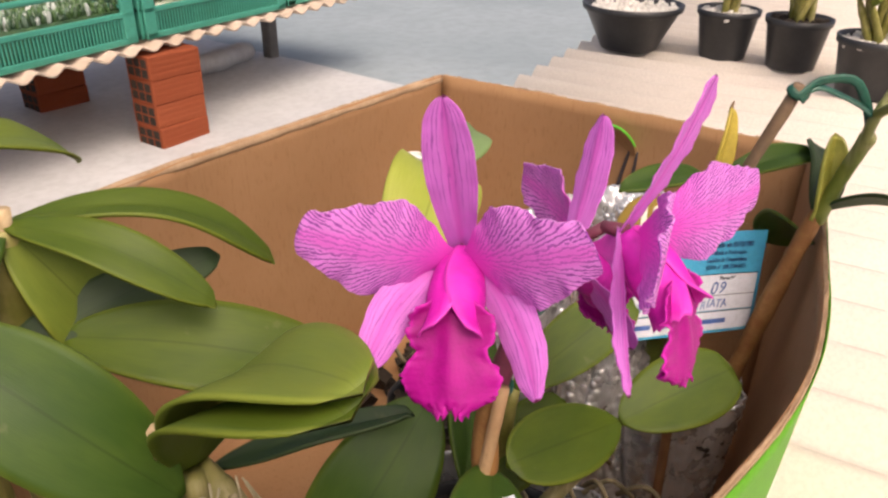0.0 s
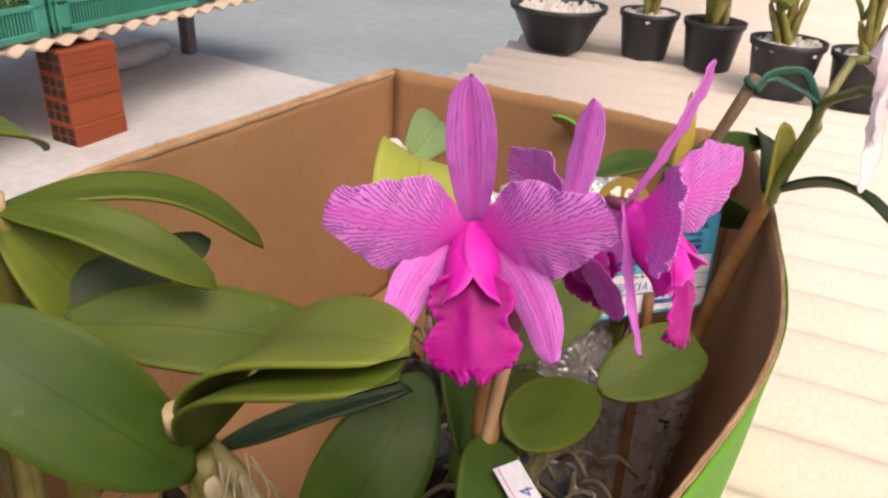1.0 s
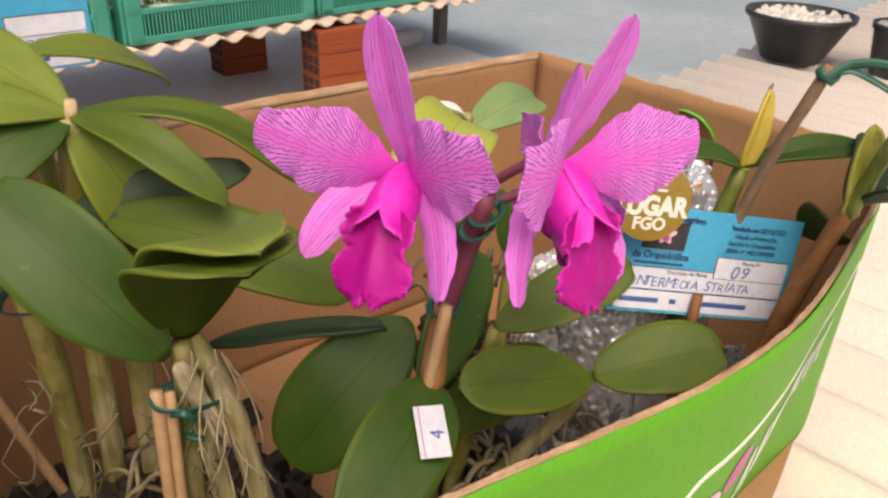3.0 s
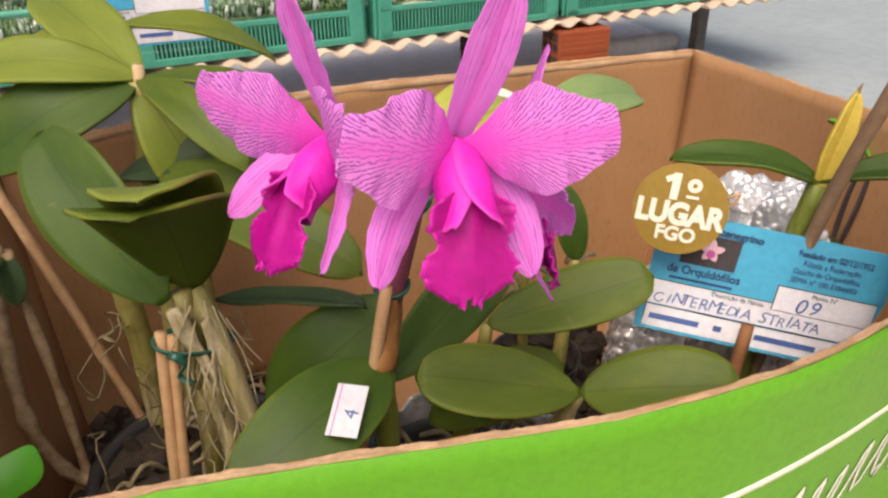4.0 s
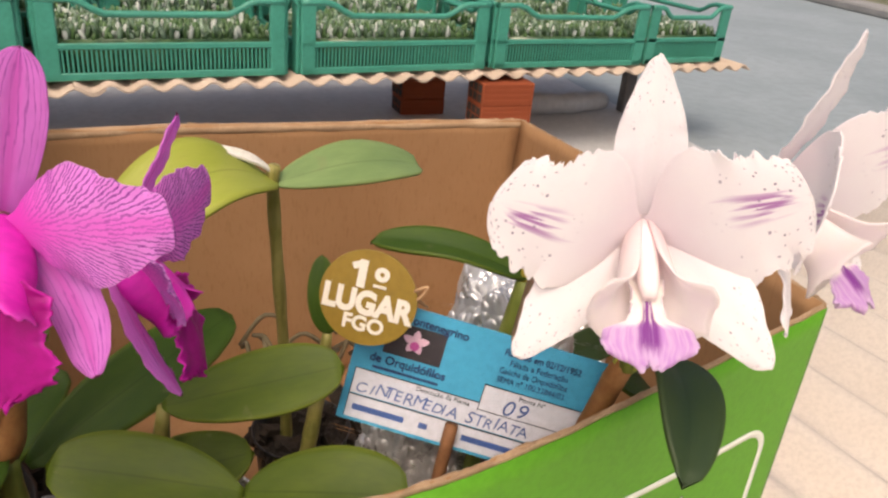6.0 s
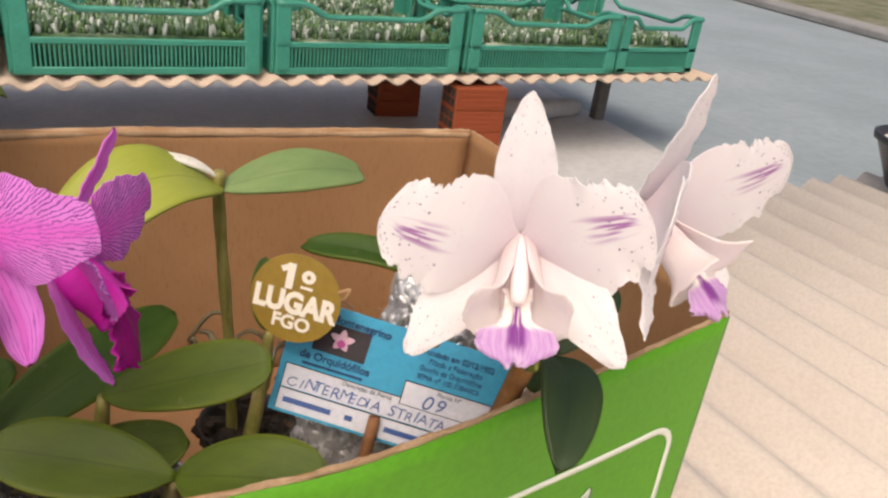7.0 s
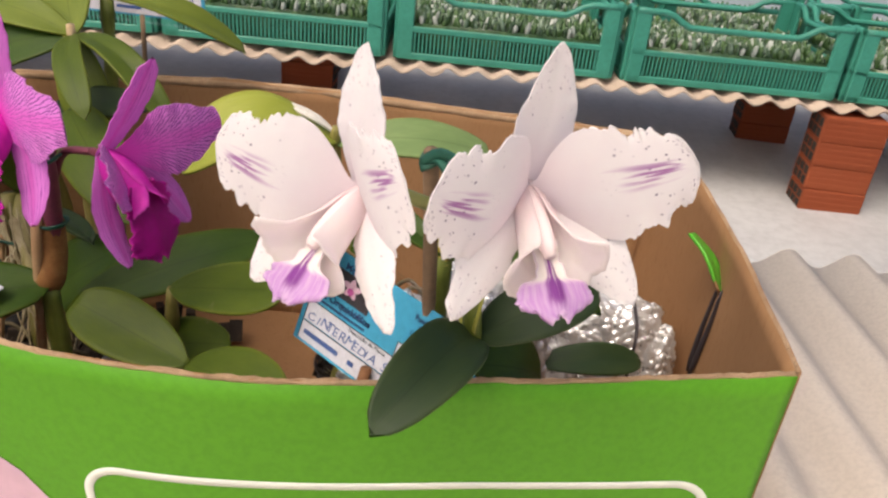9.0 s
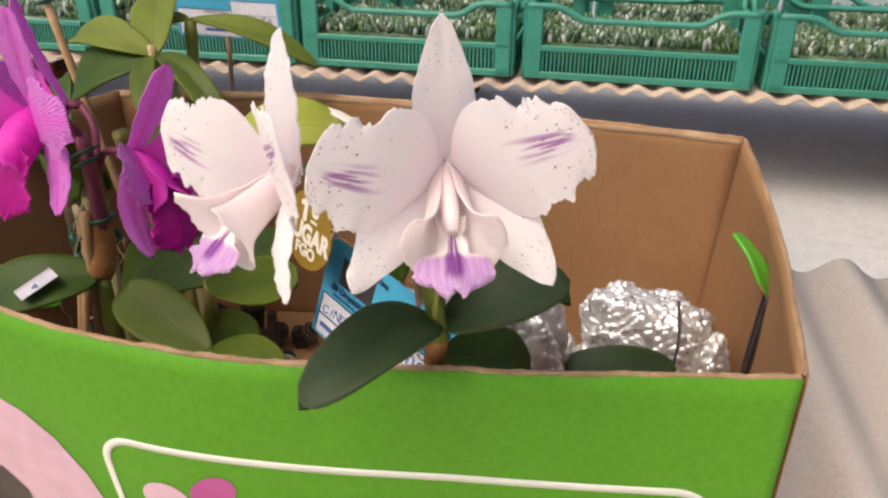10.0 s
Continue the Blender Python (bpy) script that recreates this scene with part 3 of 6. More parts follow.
def hood(c, d, up, length, radii, gaps, ruffle=0.0, seed=0, thick=0.0006, nu=30, nv=41, seam=0.1, turn=0.0, lip=0.0):
    """The rolled side lobes of a lip: a rounded tube along d, open along its upper side. radii and gaps: knots along it; lip: how far the
    free margins roll outwards near the mouth."""
    d, up = Vector(d).normalized(), Vector(up)
    up = (up - d * up.dot(d)).normalized()
    side = d.cross(up)
    rows = []
    for i in range(nu + 1):
        s = i / nu
        r, g = along(radii, s), along(gaps, s)
        line = []
        for j in range(nv):
            v = j / (nv - 1) * 2 - 1
            ang = math.pi + v * (math.pi - g) + turn * (1 - 0.5 * s)
            wob = ruffle * (0.15 + s ** 3) * (1.5 * noise.noise((v * 5 + seed, s * 2, 3.0)) + 1.3 * noise.noise((v * 13 + seed, s * 3, 6.0))) * abs(v)
            reach = s * length * (1 - seam * abs(v) ** 4) + wob
            e = max(0.0, (abs(v) - 0.62) / 0.38)
            rr = r + (0.0007 if v > 0 else 0.0) * e + wob * 0.6 + lip * e * e * max(0.0, s - 0.45) / 0.55
            line.append(Vector(c) + d * reach + up * math.cos(ang) * rr * 0.95 + side * math.sin(ang) * rr)
        rows.append(line)
    return sheet(rows, thick)


def eased(knots, s):
    """A smooth value between knots of (place, value)."""
    for (a, p), (c, q) in zip(knots, knots[1:]):
        if s <= c:
            t = (s - a) / (c - a)
            t = t * t * (3 - 2 * t)
            return p + (q - p) * t
    return knots[-1][1]


LOBE_PURPLE = ((0.0, 0.46), (0.14, 0.86), (0.30, 0.88), (0.43, 0.72), (0.62, 1.0), (0.87, 0.88), (1.0, 0.50))
LOBE_WHITE = ((0.0, 0.40), (0.22, 0.32), (0.42, 0.40), (0.54, 0.94), (0.70, 1.0), (0.87, 0.86), (1.0, 0.52))


def front_lobe(c, d, n, length, width, ruffle, waves, curl=0.35, seed=0, notch=0.12, rag=0.06, knots=LOBE_PURPLE, thick=0.0007, nu=40, nv=41, fine=1.0, rounded=0.20):
    """The frilled front of a lip with its side frills, hanging along d and facing n."""
    d, n = Vector(d).normalized(), Vector(n)
    n = (n - d * n.dot(d)).normalized()
    side = d.cross(n)
    rnd = random.Random(seed)
    ph = [rnd.uniform(0, 6.28) for _ in range(6)]
    rows = []
    for i in range(nu + 1):
        s = i / nu
        w = width * 0.5 * eased(knots, s)
        line = []
        for j in range(nv):
            v = j / (nv - 1) * 2 - 1
            e = max(abs(v) ** 6, max(0.0, s - 0.80) ** 1.5 * 9.0)
            along = s * 1.5 * (1 if v > 0 else -1) + (v * 1.0 if s > 0.85 else 0)
            wob = ruffle * e * (2.2 * noise.noise((along * waves * 0.33, seed, 4.0)) + 2.0 * noise.noise((along * waves * 0.8, seed, 7.0)) * fine)
            out = 1 + rag * e * (1.6 * noise.noise((along * waves * 0.5, seed, 1.0)) + 1.6 * noise.noise((along * waves * 1.3, seed, 2.0)))
            end = max(0.0, s - 0.6) / 0.4
            fall = s * length * (1 - notch * end ** 3 * math.exp(-(v * 5.5) ** 2)) * (1 - rounded * end ** 2 * v * v + 0.5 * rag * end ** 3 * math.sin(v * waves * 1.7 + ph[3]))
            bend = -curl * length * s * s + 0.16 * width * v * v * (0.42 - s) + 0.05 * width * math.exp(-(v * 4) ** 2) * math.sin(math.pi * s)
            line.append(Vector(c) + d * fall + side * (v * w * out) + n * (bend + wob))
        rows.append(line)
    return sheet(rows, thick)


def blade(base, tip, width, up, arch=0.12, fold=0.18, a=0.62, b=0.5, foot=0.12, droop=0.0, thick=0.0018, seed=0, wave=0.01, nu=26, nv=13, sideways=0.0, end=0.0):
    """A leathery leaf with a folded midrib."""
    base, tip, up = Vector(base), Vector(tip), Vector(up)
    d = tip - base
    ln = d.length
    d = d.normalized()
    n = (up - d * up.dot(d)).normalized()
    side = d.cross(n)
    rnd = random.Random(seed)
    p = [rnd.uniform(0, 6.28) for _ in range(4)]
    rows = []
    for i in range(nu + 1):
        s = i / nu
        w = width * 0.5 * max(profile_width(s, a, b), foot * (1 - s) ** 2 + end * s)
        mid = base + d * ln * s + n * (arch * ln * math.sin(math.pi * s ** (1 + droop))) + side * (sideways * ln * math.sin(math.pi * s))
        line = []
        for j in range(nv):
            v = j / (nv - 1) * 2 - 1
            off = fold * w * (math.sqrt(v * v + 0.015) - 0.12) + wave * ln * min(1.0, w / (0.2 * width)) * (math.sin(s * 5 + p[0] + v) * abs(v) + 0.5 * math.sin(s * 11 + p[1] - 2 * v) * v * v)
            line.append(mid + side * (v * w * math.cos(fold * 0.6)) + n * off)
        rows.append(line)
    return sheet(rows, thick)

# ---- ground, far edge ----
TABLE_Z, RIM_Z = 0.55, 0.80


def flat(x0, x1, y0, y1, z, nx=2, ny=2, h=0.0, seed=0.0):
    bm = bmesh.new()
    g = [[bm.verts.new((x0 + (x1 - x0) * i / nx, y0 + (y1 - y0) * j / ny,
                        z + h * (noise.noise((i * 0.31 + seed, j * 0.31, seed)) + 0.5 * noise.noise((i * 0.9, j * 0.9, seed + 3))))) for j in range(ny + 1)] for i in range(nx + 1)]
    for i in range(nx):
        for j in range(ny):
            bm.faces.new([g[i][j], g[i + 1][j], g[i + 1][j + 1], g[i][j + 1]])
    return bm


solo("ground", flat(-300, 300, -300, 300, 0.0, 30, 30), M_GROUND, (0, 0, 0), "smooth blue-grey floor sheet of a greenhouse", "ground", kind="structure")
solo("ground_tarp", flat(-4.0, 2.62, 1.3, 5.2, 0.014, 60, 40, 0.006, 2.0), M_TARP, (0, 2, 0), "wrinkled white plastic ground tarp under the low benches", "tarp", kind="structure")
kb = bmesh.new()
box((7.85, -12, 0.0), (8.35, 40, 0.10), kb, 0.02, m=Matrix.Rotation(radians(-5), 4, "Z"))
solo("kerb", kb, M_KERB, (8, 5, 0), "low grey concrete kerb along the floor sheet", "kerb", kind="structure", smooth=False)
gv = flat(8.36, 40, -20, 60, 0.05, 90, 160, 0.06, 7.0)
bmesh.ops.rotate(gv, cent=(0, 0, 0), matrix=Matrix.Rotation(radians(-5), 3, "Z"), verts=gv.verts)
solo("rough_ground", gv, M_GRAVEL, (9, 5, 0), "mossy gravel and low weeds beyond the kerb", "gravel", kind="stuff")


# ---- corrugated benches ----
def corrugated(x0, x1, y0, y1, z, pitch, amp, thick, m=None, per=10, wob=0.0):
    """A corrugated sheet whose ridges run along y."""
    n = int((x1 - x0) / pitch * per)
    rows = []
    for i in range(2):
        y = y0 if i == 0 else y1
        line = []
        for k in range(n + 1):
            x = x0 + (x1 - x0) * k / n
            p = Vector((x, y + wob * noise.noise((x * 2.0, y, 3.0)), z + amp * math.sin(2 * math.pi * x / pitch)))
            line.append(m @ p if m else p)
        rows.append(line)
    rows.insert(1, [a.lerp(b, 0.5) for a, b in zip(*rows)])
    return sheet(rows[::-1], thick)


def brick_mesh():
    """A clay brick lying flat; dark plates on its ends stand for six shaded cells."""
    bm = bmesh.new()
    lx, ly, lz = 0.105, 0.068, 0.0435
    box((-lx, -ly, -lz), (lx, ly, lz), bm, 0.003)
    for i in range(3):
        for j in range(2):
            y0, z0 = -ly + 0.012 + i * 0.0395, -lz + 0.010 + j * 0.036
            # thin plates coloured dark for the shade inside each cell
            for s in (-1, 1):
                box((s * lx - 0.001, y0, z0), (s * lx + 0.001, y0 + 0.032, z0 + 0.030), bm, mat=1)
    for k in range(4):
        for s in (-1, 1):
            z = -lz + 0.012 + k * 0.02
            box((-lx + 0.004, s * ly - 0.0012, z), (lx - 0.004, s * ly + 0.0012, z + 0.012), bm, 0.0006)
    me = bpy.data.meshes.new("brick")
    bmesh.ops.recalc_face_normals(bm, faces=bm.faces)
    bm.to_mesh(me)
    bm.free()
    me.materials.append(M_BRICK)
    me.materials.append(M_BARK_SHADE)
    return me


BRICK = brick_mesh()


def brick_pillar(x, y, courses, top, turn, group):
    ob = thing("brick_pillar", (x, y, 0.0), "stack of hollow orange clay bricks under a bench", "brick pillar", group)
    rnd = random.Random(int(x * 100) + 7)
    h = top / courses
    for k in range(courses):
        b = new("brick", BRICK)
        b.parent = ob
        b.location = (rnd.uniform(-0.004, 0.004), rnd.uniform(-0.004, 0.004), h * (k + 0.5))
        b.rotation_euler = (0, 0, radians(turn + rnd.uniform(-2, 2)))
        b.scale = (1, 1, h / 0.0875)
    return ob


bench = thing("bench_top", (1.0, 0.1, TABLE_Z), "cream corrugated fibre-cement sheets laid as a bench", "bench top", kind="structure")
BENCH = Matrix.Translation((0, 0.676, 0)) @ Matrix.Rotation(radians(6.7), 4, "Z")
part("corrugated_sheet", corrugated(-1.6, 3.4, -1.85, 0.0, TABLE_Z - 0.004, 0.092, 0.013, 0.006, BENCH, wob=0.008), M_SHEET, bench)
for px in (-1.2, 0.4, 1.8, 3.1):
    for py in (-1.60, -0.35):
        spot = BENCH @ Vector((px, py, 0.0))
        brick_pillar(spot.x, spot.y, 6, TABLE_Z - 0.026, 96.7, "pillars of the cream bench")

BACK = Matrix.Translation((0, 2.190, 0)) @ Matrix.Rotation(radians(6.3), 4, "Z")
BACK_Z = 0.344
back_bench = thing("back_bench_top", (0.0, 2.6, BACK_Z), "beige weathered corrugated sheets laid as a low bench", "bench top", kind="structure")
part("corrugated_sheet", corrugated(-3.2, 0.2, 0.0, 1.15, BACK_Z + 0.013, 0.096, 0.011, 0.007, BACK, wob=0.01), M_SHEET_OLD, back_bench)
part("corrugated_sheet", corrugated(0.12, 2.85, 0.0, 1.15, BACK_Z + 0.020, 0.096, 0.011, 0.007, BACK, wob=0.01), M_SHEET_OLD, back_bench)
for px, py in ((1.56, 2.405), (1.50, 3.12), (-0.42, 2.86), (-0.5, 3.3), (-2.4, 2.12), (-2.4, 2.75)):
    brick_pillar(px, py, 4, BACK_Z - 0.004, 2, "pillars of the back bench")
post = bmesh.new()
box((2.555, 3.0, 0.0), (2.615, 3.06, 0.350), post, 0.006)
solo("bench_post", post, M_WOODPOST, (2.58, 3.04, 0), "short grey wooden post under the back bench", "post", smooth=False)
roll = tube(spline([(2.02, 3.06, 0.055), (2.2, 3.02, 0.06), (2.38, 3.07, 0.055), (2.5, 3.1, 0.05)], 14), [0.05, 0.052, 0.055, 0.05, 0.046, 0.05, 0.055, 0.05, 0.045, 0.05, 0.052, 0.05, 0.045, 0.04], 10)
solo("plastic_roll", roll, M_TARP, (2.25, 3.05, 0.0), "loose rolled white plastic on the ground under a bench", "plastic roll")


# ---- crates of flasks ----
CW, CD, CH = 0.70, 0.46, 0.235


def crate_wall(length, h):
    """One slotted side of a crate along x, at y = 0, outside towards -y."""
    bm = bmesh.new()
    t = 0.012
    L = length / 2
    for s in (-1, 1):
        box((s * L - (0.05 if s > 0 else 0), -t, 0), (s * L + (0.05 if s < 0 else 0), t * 0.3, h), bm, 0.004)
    box((-L, -t, 0), (L, 0, 0.022), bm, 0.003)
    box((-L, -t, 0.088), (L, 0, 0.106), bm, 0.003)
    k = int((length - 0.1) / 0.0125)
    for i in range(k):
        x = -L + 0.05 + (length - 0.1) * (i + 0.5) / k
        box((x - 0.0028, -t * 0.6, 0.02), (x + 0.0028, -t * 0.1, 0.09), bm)
    # rolled top rim that dips in the middle
    pts = []
    for i in range(25):
        s = i / 24 * 2 - 1
        dip = 1 - min(1, max(0, (abs(s) - 0.48) / 0.26))
        dip = dip * dip * (3 - 2 * dip)
        pts.append((s * L, -t * 0.5, h - 0.008 - 0.040 * dip))
    tube(pts, 0.0105, 6, bm)
    return bm


def make_crate(where):
    ob = thing("plastic_crate", (0, 0, 0), "green slotted plastic crate packed with seedling flasks", "crate", "crates on the back bench")
    for name, m, ln in (("front_wall", Matrix.Translation((0, -CD / 2, 0)), CW), ("back_wall", Matrix.Translation((0, CD / 2, 0)) @ Matrix.Rotation(math.pi, 4, "Z"), CW),
                        ("side_wall", Matrix.Translation((-CW / 2, 0, 0)) @ Matrix.Rotation(-math.pi / 2, 4, "Z"), CD), ("side_wall", Matrix.Translation((CW / 2, 0, 0)) @ Matrix.Rotation(math.pi / 2, 4, "Z"), CD)):
        w = crate_wall(ln - (0.004 if name == "side_wall" else 0), CH)
        bmesh.ops.transform(w, matrix=m, verts=w.verts)
        part(name, w, M_CRATE, ob, smooth=False)
    part("crate_base", box((-CW / 2 + 0.01, -CD / 2 + 0.01, 0.0), (CW / 2 - 0.01, CD / 2 - 0.01, 0.010)), M_CRATE, ob, smooth=False)
    ob.matrix_world = where
    return ob


def make_flasks(where):
    bm = bmesh.new()
    rnd = random.Random(5)
    box((-CW / 2 + 0.016, -CD / 2 + 0.016, 0.012), (CW / 2 - 0.016, CD / 2 - 0.016, 0.110), bm, mat=2)
    for i in range(36):
        for j in range(23):
            x = -CW / 2 + 0.034 + i * 0.0180 + rnd.uniform(-0.006, 0.006)
            y = -CD / 2 + 0.030 + j * 0.0182 + rnd.uniform(-0.006, 0.006)
            h = rnd.uniform(0.016, 0.042)
            lean = Vector((rnd.uniform(-0.35, 0.35), rnd.uniform(-0.35, 0.35), 1)) * h
            r = rnd.uniform(0.0045, 0.0085)
            p = Vector((x, y, 0.105))
            tube([p, p + lean * 0.75, p + lean * 0.8, p + lean], [r, r, r * 0.75, r * 0.7], 6, bm, mat=rnd.choice((0, 0, 1, 2, 2, 3, 3, 3)))
    ob = solo("seedling_flasks", bm, [M_FLASK, M_CAP, M_FLASK_D, M_SEEDLING], (0, 0, 0), "small glass seedling flasks packed in a green crate", "glass flasks", kind="stuff")
    ob.matrix_world = where
    return ob


crate_spots = []
for row in range(2):
    for k in range(-4, 3):
        crate_spots.append(BACK @ pose(0.395 + k * 0.745 + row * 0.22, 0.285 + row * 0.50, BACK_Z + 0.032, 0, 0, 1.0 * math.sin(k * 2.1 + row)))
crate_spots.append(BACK @ pose(2.480, 0.42, BACK_Z + 0.032, 0, 0, 91.5))
first_crate, first_flasks = make_crate(crate_spots[0]), make_flasks(crate_spots[0])
for m in crate_spots[1:]:
    copy_thing(first_crate, m)
    copy_thing(first_flasks, m)


# ---- the cardboard box ----
FLOOR_Z = TABLE_Z + 0.010
FRONT = spline([(-0.035, 0.068, 0), (0.13, 0.052, 0), (0.30, 0.032, 0), (0.46, 0.063, 0), (0.593, 0.103, 0)], 121)
RIGHT = spline([(0.593, 0.103, 0), (0.594, 0.23, 0), (0.588, 0.34, 0), (0.580, 0.436, 0)], 25)
REAR = spline([(0.580, 0.436, 0), (0.40, 0.441, 0), (0.21, 0.438, 0), (0.02, 0.385, 0)], 41)
LEFT = spline([(0.02, 0.385, 0), (-0.01, 0.25, 0), (-0.035, 0.068, 0)], 25)


def wall_rows(line, lift, lean, off=0.0, z1=RIM_Z, seed=0.0, nz=21, z0=FLOOR_Z):
    """Rows of points up a wall of the box; lean moves its foot, lift is the unevenness of its rim."""
    rows = []
    n = len(line)
    for k in range(nz):
        f = k / (nz - 1)
        row = []
        for i, p in enumerate(line):
            d = (line[min(i + 1, n - 1)] - line[max(i - 1, 0)]).normalized()
            nrm = Vector((d.y, -d.x, 0))
            s = i / (n - 1)
            top = z1 + lift * (noise.noise((s * 9 + seed, 0.3, seed)) + 0.6 * noise.noise((s * 31 + seed, 1.3, seed)) + 0.35 * noise.noise((s * 110 + off * 900, 2.3, seed)))
            z = z0 + (top - z0) * f
            bulge = 0.004 * math.sin(math.pi * s) * math.sin(math.pi * f) + 0.0012 * noise.noise((s * 6 + seed, f * 4, 2.0)) * math.sin(math.pi * s)
            row.append(Vector((p.x, p.y, z)) + nrm * (off + bulge + lean(s) * (1 - f)))
        rows.append(row)
    return rows


def front_lean(s):
    """How far the front's foot stands in: upright at the right-hand corner."""
    t = min(1.0, max(0.0, (s - 0.72) / 0.28))
    return -0.028 * (1 - t * t * (3 - 2 * t))


carton = thing("cardboard_box", (0.28, 0.24, FLOOR_Z), "open brown cardboard box with green printed front, full of orchids", "cardboard box")
T_LINER, T_WALL = 0.0005, 0.0031
for name, line, lean, lift, seed, outer in (("front_wall", FRONT, front_lean, 0.0016, 1.0, M_GREEN), ("right_wall", RIGHT, lambda s: -0.018 * s, 0.0012, 4.0, M_BOARD), ("rear_wall", REAR, lambda s: -0.008, 0.0015, 8.0, M_BOARD), ("left_wall", LEFT, lambda s: -0.01, 0.001, 12.0, M_BOARD)):
    wall = part(name, sheet(wall_rows(line, lift, lean, 0.0, RIM_Z, seed), T_LINER), M_BOARD, carton, "brown cardboard wall")
    part("outer_liner", sheet(wall_rows(line, lift, lean, T_WALL, RIM_Z - 0.0004, seed), T_LINER), outer, wall, "green printed outer paper" if outer is M_GREEN else "")
    core = []
    fine = spline(line, 700)
    for off, drop in ((0.0012, 0.006), (0.0004, 0.0002), (T_WALL * 0.30, 0.0), (T_WALL * 0.5, 0.0016), (T_WALL * 0.70, 0.0), (T_WALL - 0.0004, 0.0004), (T_WALL - 0.0012, 0.006)):
        row = []
        for i, p in enumerate(fine):
            d = (fine[min(i + 1, 699)] - fine[max(i - 1, 0)]).normalized()
            s = i / 699
            torn = 0.0011 * noise.noise((s * 60, off * 700, seed)) + 0.0008 * noise.noise((s * 170, off * 1500, seed + 2))
            open_flute = 0.0028 * max(0.0, noise.noise((s * 11, seed, 8.0)) + 0.25) * (1 + math.sin(i * 0.9)) if drop == 0.0016 else 0.0
            z = RIM_Z + 0.0006 - drop - open_flute + (torn if drop < 0.003 else 0.0) + lift * (noise.noise((s * 9 + seed, 0.3, seed)) + 0.6 * noise.noise((s * 31 + seed, 1.3, seed)))
            sway = 0.0006 * math.sin(i * 0.9) if drop == 0.0016 else 0.0004 * noise.noise((s * 90, off * 900, 6.0))
            row.append(Vector((p.x, p.y, z)) + Vector((d.y, -d.x, 0)) * (off + sway))
        core.append(row)
    part("fluted_core", sheet(core, 0.0003), M_BOARD_EDGE, wall, "pale torn paper core at the cut rim")
fold = [Vector((p.x, p.y + 0.0030, RIM_Z - 0.0036 + 0.0010 * noise.noise((p.x * 20, 1.0, 5.0)))) for p in spline(REAR, 80)]
part("folded_rim", tube(fold, [0.0042 + 0.0008 * noise.noise((i * 0.3, 2.0, 0.0)) for i in range(80)], 10), M_BOARD_EDGE, carton, "worn pale fold along the rear rim")
bottom = bmesh.new()
ring = [bottom.verts.new((p.x, p.y, FLOOR_Z + 0.004)) for p in (FRONT[:-1] + RIGHT[:-1] + REAR[:-1] + LEFT[:-1])]
face = bottom.faces.new(ring)
ext = bmesh.ops.extrude_face_region(bottom, geom=[face])
bmesh.ops.translate(bottom, vec=(0, 0, -0.004), verts=[g for g in ext["geom"] if isinstance(g, bmesh.types.BMVert)])
part("box_bottom", bottom, M_BOARD, carton, "brown cardboard bottom", smooth=False)


def on_front(x, z, off):
    """A point on the outside of the box's front, at x along it."""
    z += 0.0035
    i = 60
    # find the segment that holds x
    for k in range(120):
        if FRONT[k].x <= x <= FRONT[k + 1].x:
            i = k
            break
    a, b = FRONT[i], FRONT[i + 1]
    t = (x - a.x) / (b.x - a.x)
    p = a.lerp(b, t)
    d = (b - a).normalized()
    fz = (z - FLOOR_Z) / (RIM_Z - FLOOR_Z)
    s = (i + t) / 120
    bulge = 0.004 * math.sin(math.pi * s) * math.sin(math.pi * fz) + 0.0012 * noise.noise((s * 6 + 1.0, fz * 4, 2.0)) * math.sin(math.pi * s)
    return Vector((p.x, p.y, z)) + Vector((d.y, -d.x, 0)) * (T_WALL + bulge + off + front_lean(s) * (1 - fz))


def ribbon_on_front(path, width, off=0.0010):
    """A printed line on the box's front, path in (x, z)."""
    rows = []
    n = len(path)
    for i, (x, z) in enumerate(path):
        x0, z0 = path[max(i - 1, 0)]
        x1, z1 = path[min(i + 1, n - 1)]
        d = Vector((x1 - x0, z1 - z0)).normalized()
        rows.append([on_front(x - d.y * w, z + d.x * w, off) for w in (-width / 2, 0, width / 2)])
    return sheet(rows, 0.0003)


def patch_on_front(outline, off=0.0010, rings=12):
    """A printed patch on the box's front, outline in (x, z)."""
    cx, cz = sum(p[0] for p in outline) / len(outline), sum(p[1] for p in outline) / len(outline)
    bm = bmesh.new()
    prev = None
    o = list(outline)
    for k in range(rings + 1):
        f = k / rings
        if k == 0:
            prev = [bm.verts.new(on_front(cx, cz, off))]
            continue
        row = [bm.verts.new(on_front(cx + (x - cx) * f, cz + (z - cz) * f, off)) for x, z in o]
        for i in range(len(row)):
            j = (i + 1) % len(row)
            bm.faces.new([prev[0], row[i], row[j]] if k == 1 else [prev[i], row[i], row[j], prev[j]])
        prev = row
    return bm


def arc(cx, cz, r, a0, a1, n=8):
    return [(cx + r * math.cos(radians(a0 + (a1 - a0) * i / n)), cz + r * math.sin(radians(a0 + (a1 - a0) * i / n))) for i in range(n + 1)]


def dense(path, step=0.008):
    out = [path[0]]
    for a, b in zip(path, path[1:]):
        k = max(1, int(math.hypot(b[0] - a[0], b[1] - a[1]) / step))
        out += [(a[0] + (b[0] - a[0]) * i / k, a[1] + (b[1] - a[1]) * i / k) for i in range(1, k + 1)]
    return out


